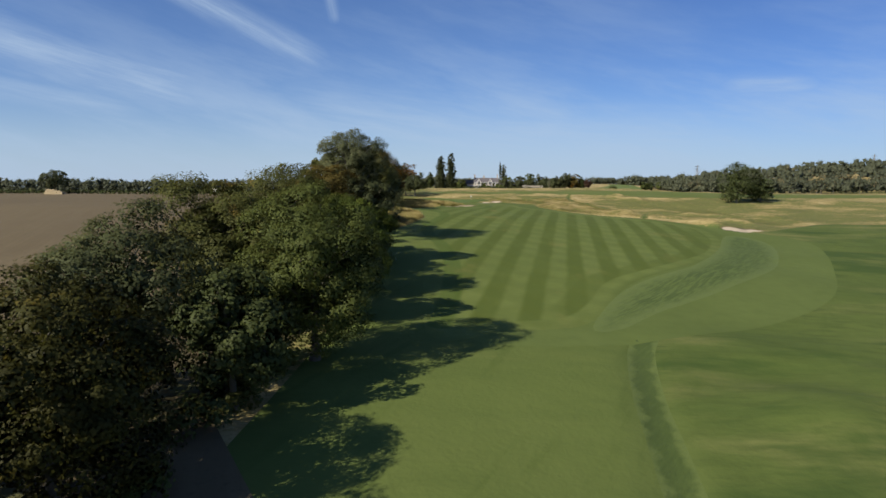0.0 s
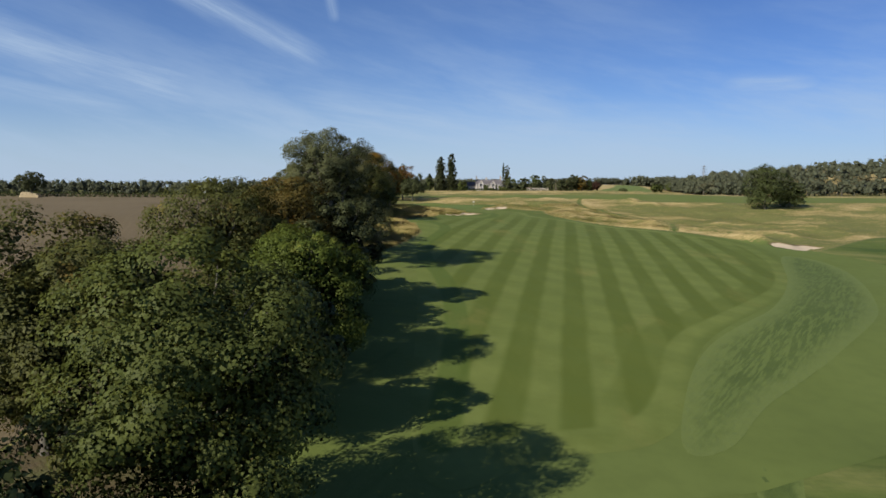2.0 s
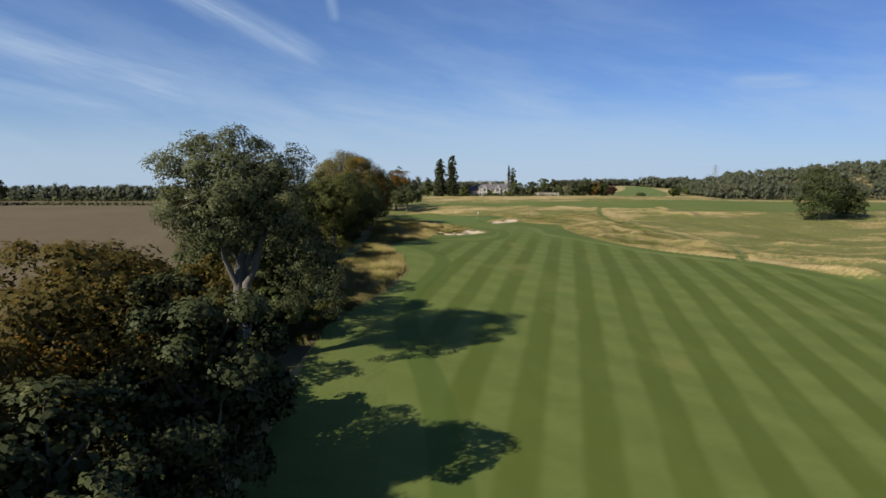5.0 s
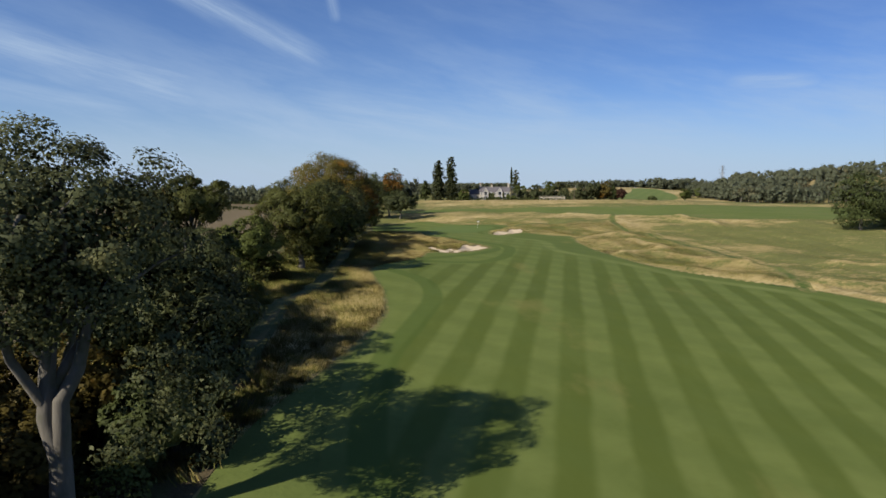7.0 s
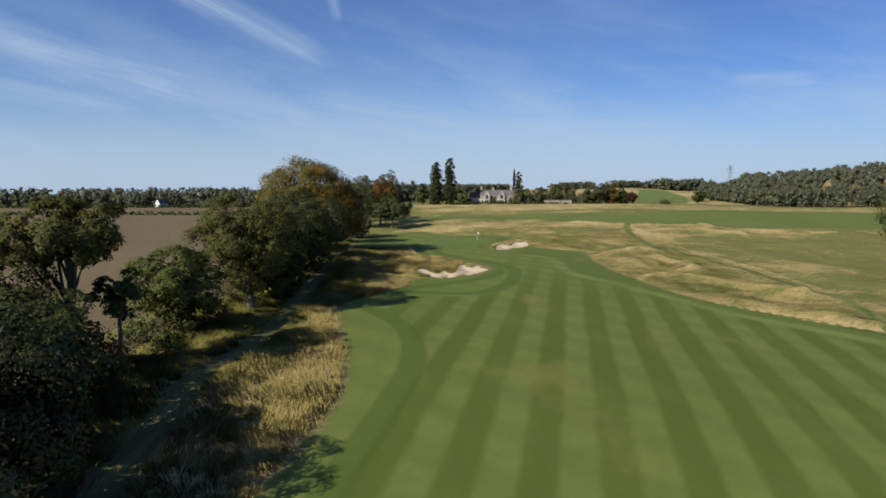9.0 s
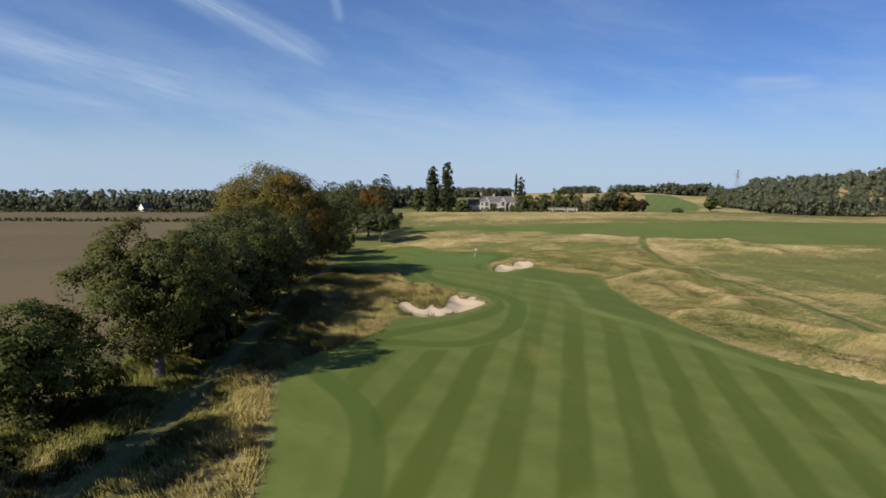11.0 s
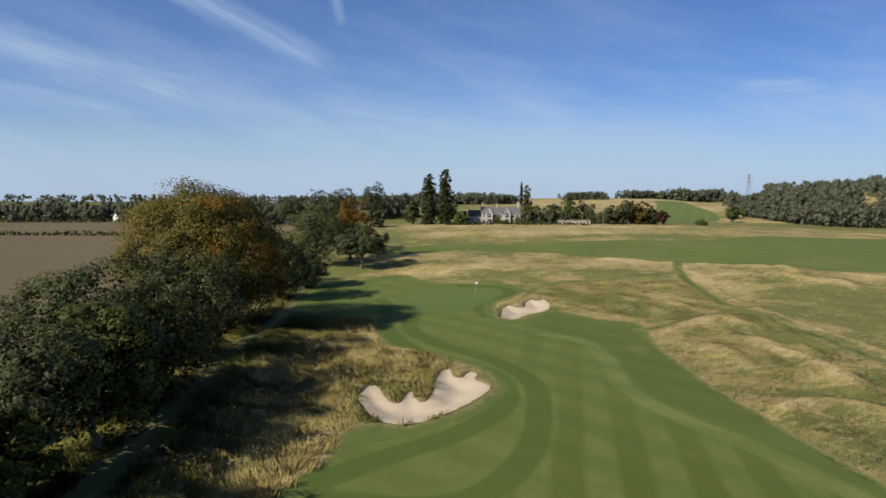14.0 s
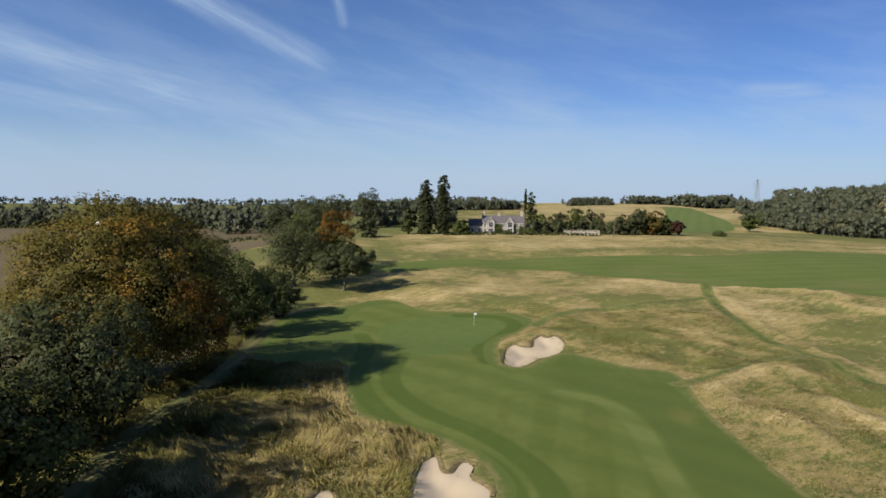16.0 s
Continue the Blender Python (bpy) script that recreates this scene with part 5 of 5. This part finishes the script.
FAR = {"total": 2600, "size": 0.75, "limbs": 5, "boughs": 16}
FAR_GROUP = "trees round the farmhouse"
for x, y, h, low, r, leaf, words, options in [
    (-6.2, 456, 24.0, -3.0, 4.3, "poplar", "tall dark Lombardy poplar beside the farmhouse", {"shape": "column", "boughs": 44, "total": 9000, "name": "poplar"}),
    (1.6, 456, 26.0, -3.0, 4.3, "poplar", "tall dark Lombardy poplar beside the farmhouse", {"shape": "column", "boughs": 46, "total": 9500, "name": "poplar"}),
    (-14.0, 457, 14.6, -1.0, 4.6, "dark", "dense dark rounded conifer beside the poplars", {"shape": "cone", "boughs": 24, "name": "conifer"}),
    (9.5, 455, 7.0, -1.2, 4.5, "sycamore", "low dense green tree beside the farmhouse", {"boughs": 14}),
    (-39, 506, 22.5, 2.0, 8.6, "poplar", "tall dark broad tree behind the poplars", {"boughs": 24}),
    (-56, 500, 20.0, 1.0, 8.5, "garden", "dark broad tree behind the tree row", {"boughs": 24}),
    (-70, 505, 20.5, 1.0, 8.5, "garden", "dark broad tree behind the tree row", {"boughs": 24}),
    (-86, 500, 17.5, 1.0, 8.0, "garden", "dark broad tree behind the tree row", {"boughs": 21}),
    (-50, 410, 12.5, 0.5, 6.5, "sycamore", "green rounded tree behind the lone tree", {"boughs": 17}),
    (-30, 440, 8.0, -1.2, 5.0, "garden", "low dark tree beside the farm track", {"boughs": 14}),
    (43.5, 481, 18.5, 1.0, 3.6, "pale", "tall pale thinning poplar behind the farmhouse", {"shape": "column", "boughs": 21, "name": "poplar"}),
    (40.5, 480, 20.5, 9.0, 0.9, "dark", "slender dark conifer spire behind the farmhouse", {"shape": "column", "boughs": 14, "name": "conifer"}),
    (46, 470, 10.0, -1.2, 5.0, "sycamore", "green rounded tree beside the farmhouse", {"boughs": 14}),
    (54, 468, 11.0, -1.2, 5.0, "garden", "dark green rounded tree beside the farmhouse", {"boughs": 14}),
    (63, 470, 12.5, -1.2, 6.0, "sycamore", "green rounded garden tree behind a stone wall", {"boughs": 17}),
    (72, 474, 12.0, -1.2, 5.5, "pale", "pale green rounded garden tree", {"boughs": 14}),
    (81, 458, 9.5, -1.2, 4.5, "garden", "dark green tree in a dense grove", {"boughs": 14}),
    (87.5, 457, 12.5, -1.2, 5.5, "garden", "dark green tree in a dense grove", {"boughs": 17}),
    (92, 462, 14.5, -1.2, 3.6, "dark", "dark pointed conifer in a dense grove", {"shape": "cone", "boughs": 17, "name": "conifer"}),
    (95, 457, 12.5, -1.2, 5.0, "rust", "brownish tree in a dense grove", {"boughs": 15}),
    (100, 457, 11.0, -1.2, 4.2, "dark", "dark pointed conifer in a dense grove", {"shape": "cone", "boughs": 14, "name": "conifer"}),
    (104.5, 455, 7.0, 0.2, 3.4, "red", "small purple-leaved tree at the end of a grove", {"boughs": 12}),
    (140, 294, 21.0, -1.2, 10.2, "dark", "broad dark oak standing alone in the grass", {"boughs": 34, "total": 9000, "size": 0.6, "limbs": 8}),
    (152.5, 297, 13.0, -1.2, 7.0, "dark", "lower dark oak beside the lone oak", {"boughs": 21, "total": 5000, "size": 0.6}),
    (-289, 440, 18.5, 3.0, 12.0, "garden", "broad dark oak at the edge of the field", {"boughs": 28, "total": 5000, "size": 0.9}),
    (171, 528, 9.0, 0.3, 4.0, "sycamore", "small green tree below the far fairway", {"boughs": 12}),
    (186, 560, 8.0, 0.3, 4.0, "dark", "small dark tree below the far fairway", {"boughs": 12}),
    (200, 575, 9.0, 0.3, 4.5, "sycamore", "small green tree below the far fairway", {"boughs": 12}),
    (215, 548, 6.0, 0.3, 3.5, "pale", "small pale tree below the far fairway", {"boughs": 12}),
]:
    tree(x, y, h, low, r, leaf, words, group=FAR_GROUP if 440 < y < 520 else "", **{**FAR, **options})
shrub(124, 458, 3.4, 3.2, "dark", "round dark bush standing alone in the long grass", 16, 70, 0.55)
shrub(-29, 318, 3.0, 2.5, "dark", "dense dark bush beside the gravel path")
shrub(30, 455, 2.6, 2.5, "sycamore", "rounded green garden bush beside the farmhouse", 14, 60, 0.5)
shrub(40, 457, 3.4, 3.0, "sycamore", "rounded green garden bush beside the farmhouse", 14, 60, 0.5)


# ---------------------------------------------------------------- farmhouse
def box(bm, x0, x1, y0, y1, z0, z1):
    v = [bm.verts.new(p) for p in ((x0, y0, z0), (x1, y0, z0), (x1, y1, z0), (x0, y1, z0), (x0, y0, z1), (x1, y0, z1), (x1, y1, z1), (x0, y1, z1))]
    for f in ((0, 3, 2, 1), (4, 5, 6, 7), (0, 1, 5, 4), (1, 2, 6, 5), (2, 3, 7, 6), (3, 0, 4, 7)):
        bm.faces.new([v[i] for i in f])
    return v


def boxes(*spans):
    bm = bmesh.new()
    for s in spans:
        box(bm, *s)
    return bm


def gable_wall(x0, x1, y0, y1, z0, eave, ridge, along_x=True):
    """A block with gable ends; the ridge runs along x or y."""
    bm = bmesh.new()
    if along_x:
        ym = (y0 + y1) / 2
        prof = [(y0, z0), (y1, z0), (y1, eave), (ym, ridge), (y0, eave)]
        a = [bm.verts.new((x0, p, q)) for p, q in prof]
        b = [bm.verts.new((x1, p, q)) for p, q in prof]
    else:
        xm = (x0 + x1) / 2
        prof = [(x0, z0), (x1, z0), (x1, eave), (xm, ridge), (x0, eave)]
        a = [bm.verts.new((p, y0, q)) for p, q in prof]
        b = [bm.verts.new((p, y1, q)) for p, q in prof]
    bm.faces.new(a)
    bm.faces.new(b[::-1])
    for i in range(5):
        j = (i + 1) % 5
        bm.faces.new((a[i], b[i], b[j], a[j]))
    bmesh.ops.recalc_face_normals(bm, faces=bm.faces)
    return bm


def roof(x0, x1, y0, y1, eave, ridge, along_x=True, over=0.35, thick=0.18):
    """Two pitched slabs that overhang the walls."""
    bm = bmesh.new()
    for side in (-1, 1):
        if along_x:
            ym = (y0 + y1) / 2
            ye = y0 - over if side < 0 else y1 + over
            drop = (ridge - eave) / abs(y0 - ym) * over
            quad = [(x0 - over, ye, eave - drop), (x1 + over, ye, eave - drop), (x1 + over, ym, ridge), (x0 - over, ym, ridge)]
        else:
            xm = (x0 + x1) / 2
            xe = x0 - over if side < 0 else x1 + over
            drop = (ridge - eave) / abs(x0 - xm) * over
            quad = [(xe, y0 - over, eave - drop), (xe, y1, eave - drop), (xm, y1, ridge), (xm, y0 - over, ridge)]
        lo = [bm.verts.new((x, y, z + 0.02)) for x, y, z in quad]
        hi = [bm.verts.new((x, y, z + 0.02 + thick)) for x, y, z in quad]
        bm.faces.new(lo)
        bm.faces.new(hi[::-1])
        for i in range(4):
            j = (i + 1) % 4
            bm.faces.new((lo[i], hi[i], hi[j], lo[j]))
    bmesh.ops.recalc_face_normals(bm, faces=bm.faces)
    return bm


STONE = plain("pale_house_stone", (0.416, 0.376, 0.312), 0.9, 0.18, 0.9)
SLATE = plain("slate_roof", (0.132, 0.120, 0.120), 0.6, 0.2, 1.2)
DARK_SLATE = plain("dark_slate_roof", (0.068, 0.064, 0.068), 0.6, 0.2, 1.2)
WHITE = plain("white_paint", (0.720, 0.710, 0.680), 0.5, 0.04, 2.0)
GLASS = plain("dark_window_glass", (0.028, 0.032, 0.040), 0.08, 0.1, 1.0, bump=0.0)
CREAM = plain("cream_wall", (0.440, 0.392, 0.312), 0.9, 0.12, 1.0)
STEEL = plain("galvanised_steel", (0.336, 0.352, 0.368), 0.45, 0.1, 2.0, metal=0.6)
TIMBER = plain("weathered_timber", (0.160, 0.128, 0.096), 0.85, 0.2, 3.0)
STRAW = plain("straw_bale", (0.400, 0.320, 0.192), 0.95, 0.2, 2.5)


def window(parent, x, y, z, w, h, bars=1):
    """A sash window set proud of a wall that faces -y."""
    f = part("window", boxes((x - w / 2 - 0.22, x - w / 2, y - 0.10, y + 0.02, z - 0.12, z + h + 0.12), (x + w / 2, x + w / 2 + 0.22, y - 0.10, y + 0.02, z - 0.12, z + h + 0.12),
                             (x - w / 2, x + w / 2, y - 0.10, y + 0.02, z + h, z + h + 0.12), (x - w / 2, x + w / 2, y - 0.14, y + 0.02, z - 0.14, z),
                             (x - w / 2, x + w / 2, y - 0.07, y + 0.0, z + h / 2 - 0.04, z + h / 2 + 0.04),
                             *[(x - w / 2 + w * (k + 1) / (bars + 1) - 0.03, x - w / 2 + w * (k + 1) / (bars + 1) + 0.03, y - 0.06, y, z, z + h) for k in range(bars)]), WHITE, parent, "white sash frame")
    part("pane", boxes((x - w / 2, x + w / 2, y - 0.035, y - 0.015, z, z + h)), GLASS, f)
    return f


def chimney(parent, x, y, z0, z1):
    c = part("chimney", boxes((x - 0.55, x + 0.55, y - 0.4, y + 0.4, z0, z1), (x - 0.66, x + 0.66, y - 0.5, y + 0.5, z1, z1 + 0.16)), CREAM, parent)
    for dx in (-0.3, 0.3):
        bm = bmesh.new()
        bmesh.ops.create_cone(bm, cap_ends=True, segments=8, radius1=0.17, radius2=0.13, depth=0.6, matrix=Matrix.Translation((x + dx, y, z1 + 0.44)))
        part("chimney_pot", bm, plain_pot, c, "terracotta pot")


plain_pot = plain("terracotta", (0.35, 0.19, 0.12), 0.8, 0.15, 2.0)


def farmhouse():
    gx, gy = 19.5, 464.0
    h = thing("farmhouse", gx, gy, height_at(gx + 9, gy + 3) - 0.3, 0, "pale stone farmhouse with slate roof, white gabled bays and chimneys", "house")
    part("wall", gable_wall(0, 18.5, 0, 7.5, 0, 5.4, 8.2), STONE, h)
    part("roof", roof(0, 18.5, 0, 7.5, 5.4, 8.2), SLATE, h, "grey slate roof")
    for bx, wide in ((3.6, 3.4), (12.3, 3.4)):
        bay = part("bay", gable_wall(bx - wide / 2, bx + wide / 2, -1.0, 3.4, 0, 5.2, 7.6, False), STONE, h)
        part("bay_roof", roof(bx - wide / 2, bx + wide / 2, -1.0, 3.4, 5.2, 7.6, False, 0.3), SLATE, bay)
        bm = bmesh.new()
        for s in (-1, 1):
            x0, x1 = bx + s * (wide / 2 + 0.3), bx
            z0, z1 = 5.2 - 0.42, 7.62
            a = [bm.verts.new(p) for p in ((x0, -1.36, z0 - 0.12), (x1, -1.36, z1 - 0.12), (x1, -1.36, z1 + 0.22), (x0, -1.36, z0 + 0.22))]
            b = [bm.verts.new((v.co.x, -1.31, v.co.z)) for v in a]
            bm.faces.new(a)
            bm.faces.new(b[::-1])
            for i in range(4):
                bm.faces.new((a[i], b[i], b[(i + 1) % 4], a[(i + 1) % 4]))
        part("bargeboard", bm, WHITE, bay, "white bargeboards")
        window(h, bx, -1.02, 0.6, 2.3, 2.0, 2)
        window(h, bx, -1.02, 3.3, 1.9, 2.2, 1)
    for wx in (1.0, 7.0, 9.4, 15.6, 17.4):
        window(h, wx, -0.02, 3.3, 1.0, 1.5)
        window(h, wx, -0.02, 0.7, 1.1, 1.7)
    d = part("door", boxes((7.75, 8.75, -0.08, -0.01, 0.1, 2.2)), TIMBER, h, "dark timber front door")
    part("door_frame", boxes((7.6, 7.75, -0.12, 0.0, 0.1, 2.35), (8.75, 8.9, -0.12, 0.0, 0.1, 2.35), (7.75, 8.75, -0.12, 0.0, 2.2, 2.35)), WHITE, d)
    chimney(h, 0.5, 3.75, 7.0, 10.1)
    chimney(h, 7.6, 3.75, 7.6, 9.4)
    chimney(h, 18.0, 3.75, 7.0, 10.4)
    part("gutter", boxes((-0.3, 18.8, -0.44, -0.34, 4.98, 5.10)), WHITE, h, "white gutter")
    wing = part("wing", gable_wall(-6.2, 0, 1.2, 7.2, 0, 4.0, 6.6), STONE, h)
    part("wing_roof", roof(-6.2, -0.1, 1.2, 7.2, 4.0, 6.6), DARK_SLATE, wing, "dark slate roof")
    for wx in (-4.8, -1.6):
        window(h, wx, 1.18, 0.8, 1.2, 1.8)
    annex = part("annex", gable_wall(-10.5, -6.3, -0.5, 6.0, 0, 2.6, 4.8, False), WHITE, h, "white gabled garden room")
    part("annex_roof", roof(-10.5, -6.3, -0.5, 6.0, 2.6, 4.8, False), DARK_SLATE, annex, "dark slate roof")
    window(h, -8.4, -0.52, 0.5, 2.4, 1.9, 2)
    shed = part("outbuilding", gable_wall(20.5, 26.5, 2.0, 6.5, 0, 2.4, 4.0), STONE, h)
    part("outbuilding_roof", roof(20.5, 26.5, 2.0, 6.5, 2.4, 4.0), SLATE, shed)
    # ivy on the front
    pieces = []
    for x0, x1, z1, n in ((5.5, 8.8, 5.0, 900), (13.6, 15.0, 4.6, 500), (16.2, 18.6, 4.0, 600)):
        c = np.stack([rng.uniform(x0, x1, n), rng.uniform(-0.45, -0.12, n), rng.uniform(0.0, z1, n) * rng.uniform(0.75, 1.0, n)], 1)
        pieces.append(leaves(c, np.tile([0.0, -1.0, 0.2], (n, 1)), 0.34, 0.2))
    foliage("ivy", pieces, "sycamore", h, "green ivy on the front wall")


farmhouse()


def garden_wall():
    gx, gy = 55.0, 455.0
    w = thing("garden_wall", gx, gy, height_at(gx + 7, gy) - 0.2, 0, "low pale stone garden wall with a rounded coping", "wall")
    for k in range(6):
        part("wall_panel", boxes((k * 2.6, k * 2.6 + 2.2, 0, 0.45, 0, 2.0 - 0.1 * (k % 2))), CREAM, w)
        part("pier", boxes((k * 2.6 + 2.2, k * 2.6 + 2.6, -0.08, 0.53, 0, 2.3)), CREAM, w)
    part("coping", boxes((-0.1, 15.6, -0.12, 0.57, 2.3, 2.45)), STONE, w)


garden_wall()


def cottage(x, y, turn, long, deep, eave, ridge, wall, label):
    h = thing("cottage", x, y, height_at(x, y) - 0.2, turn, label, "house")
    part("wall", gable_wall(0, long, 0, deep, 0, eave, ridge), wall, h)
    part("roof", roof(0, long, 0, deep, eave, ridge), SLATE, h, "grey slate roof")
    for k in range(2):
        window(h, long * (0.3 + 0.4 * k), -0.02, 0.9, 1.2, 1.3)


cottage(-216, 560, 70, 8, 5.0, 3.2, 6.6, WHITE, "small white-walled cottage at the edge of the far wood")
cottage(-142, 572, -15, 10, 6, 3.6, 6.2, CREAM, "small cream cottage beside the far field")


def pylon(x, y, tall, label="grey lattice electricity pylon on the skyline"):
    """A lattice mast with three pairs of arms."""
    p = thing("pylon", x, y, height_at(x, y) - 0.5, rng.uniform(-30, 30), label, "pylon", "pylons on the skyline")
    half = lambda z: 3.6 * (1 - z / tall) ** 1.4 + 0.5
    levels = np.linspace(0, tall, 9)
    for sx, sy in ((-1, -1), (1, -1), (1, 1), (-1, 1)):
        v, f = tube([(sx * half(z), sy * half(z), z) for z in levels], [0.20] * 9, 4)
        mesh_object("leg", v, f, STEEL, p)
    lattice = []
    for a, b in zip(levels, levels[1:]):
        for (sx, sy), (tx, ty) in (((-1, -1), (1, -1)), ((1, -1), (1, 1)), ((1, 1), (-1, 1)), ((-1, 1), (-1, -1))):
            lattice.append(tube([(sx * half(a), sy * half(a), a), (tx * half(b), ty * half(b), b)], (0.11, 0.11), 4))
            lattice.append(tube([(tx * half(a), ty * half(a), a), (sx * half(b), sy * half(b), b)], (0.11, 0.11), 4))
    v, f = joined(lattice)
    mesh_object("bracing", v, f, STEEL, p)
    for z, reach in ((tall * 0.66, 8.0), (tall * 0.80, 10.0), (tall * 0.93, 6.5)):
        v, f = joined([tube([(-reach, 0, z), (0, 0, z + 1.2), (reach, 0, z)], (0.10, 0.22, 0.10), 4), tube([(-reach, 0, z), (reach, 0, z)], (0.12, 0.12), 4)])
        mesh_object("arm", v, f, STEEL, p)


pylon(420, 1028, 34)
pylon(637, 915, 44)
pylon(834, 1690, 46)


def telegraph_pole(x, y):
    p = thing("telegraph_pole", x, y, height_at(x, y) - 0.3, 0, "weathered timber telegraph pole with a crossarm", "pole")
    v, f = tube([(0, 0, 0), (0, 0, 4), (0, 0, 8.2)], (0.17, 0.15, 0.12), 8)
    mesh_object("post", v, f, TIMBER, p, smooth_faces=True)
    part("crossarm", boxes((-0.8, 0.8, -0.06, 0.06, 7.5, 7.62)), TIMBER, p)
    for k in (-0.65, 0.65):
        part("insulator", boxes((k - 0.05, k + 0.05, -0.05, 0.05, 7.62, 7.78)), WHITE, p, "white insulator")


telegraph_pole(73, 440)


def flagstick(x, y):
    z = height_at(x, y) + 0.12
    p = thing("flagstick", x, y, z, 0, "white golf flagstick with a white flag in the green", "flag")
    v, f = tube([(0, 0, -0.1), (0, 0, 1.2), (0, 0, 2.3)], (0.025, 0.022, 0.018), 8)
    mesh_object("stick", v, f, WHITE, p)
    n = 9
    u = np.linspace(0, 1, n)
    pts = [(0.02 + 0.52 * a, 0.05 * math.sin(a * 7), 2.28 - 0.05 * a - 0.34 * b) for b in (0, 1) for a in u]
    pts += [(x1, y1 + 0.008, z1) for x1, y1, z1 in pts]
    faces = [(i, i + 1, i + n + 1, i + n) for i in range(n - 1)] + [(2 * n + i + n, 2 * n + i + n + 1, 2 * n + i + 1, 2 * n + i) for i in range(n - 1)]
    mesh_object("flag", np.array(pts), np.array(faces), WHITE, p, "small white flag")
    a = np.linspace(0, 2 * np.pi, 16, endpoint=False)
    v = np.vstack([np.stack([0.054 * np.cos(a), 0.054 * np.sin(a), np.full(16, 0.012)], 1), np.stack([0.075 * np.cos(a), 0.075 * np.sin(a), np.full(16, 0.012)], 1)])
    i = np.arange(16)
    mesh_object("cup_rim", v, np.stack([i, (i + 1) % 16, (i + 1) % 16 + 16, i + 16], 1), WHITE, p)


flagstick(11.0, 298.3)


def bale_stack(x, y):
    s = thing("bale_stack", x, y, height_at(x, y), -8, "stack of pale rectangular straw bales in the field", "straw bales")
    bm = boxes((0, 2.3, 0, 1.2, 0, 0.9))
    bmesh.ops.bevel(bm, geom=bm.edges[:], offset=0.07, segments=1, affect="EDGES")
    first = part("bale", bm, STRAW, s)
    first.location = (-7.5, 0, 0)
    for row, count in enumerate((6, 6, 5, 3)):
        for k in range(count):
            for deep in range(2):
                if row == k == deep == 0:
                    continue
                b = new("bale", first.data)
                b.parent = s
                b.location = (-7.5 + k * 2.42 + row * 0.5 + rng.uniform(-0.08, 0.08), deep * 1.25 + rng.uniform(-0.05, 0.05), row * 0.91)


bale_stack(-280, 424)
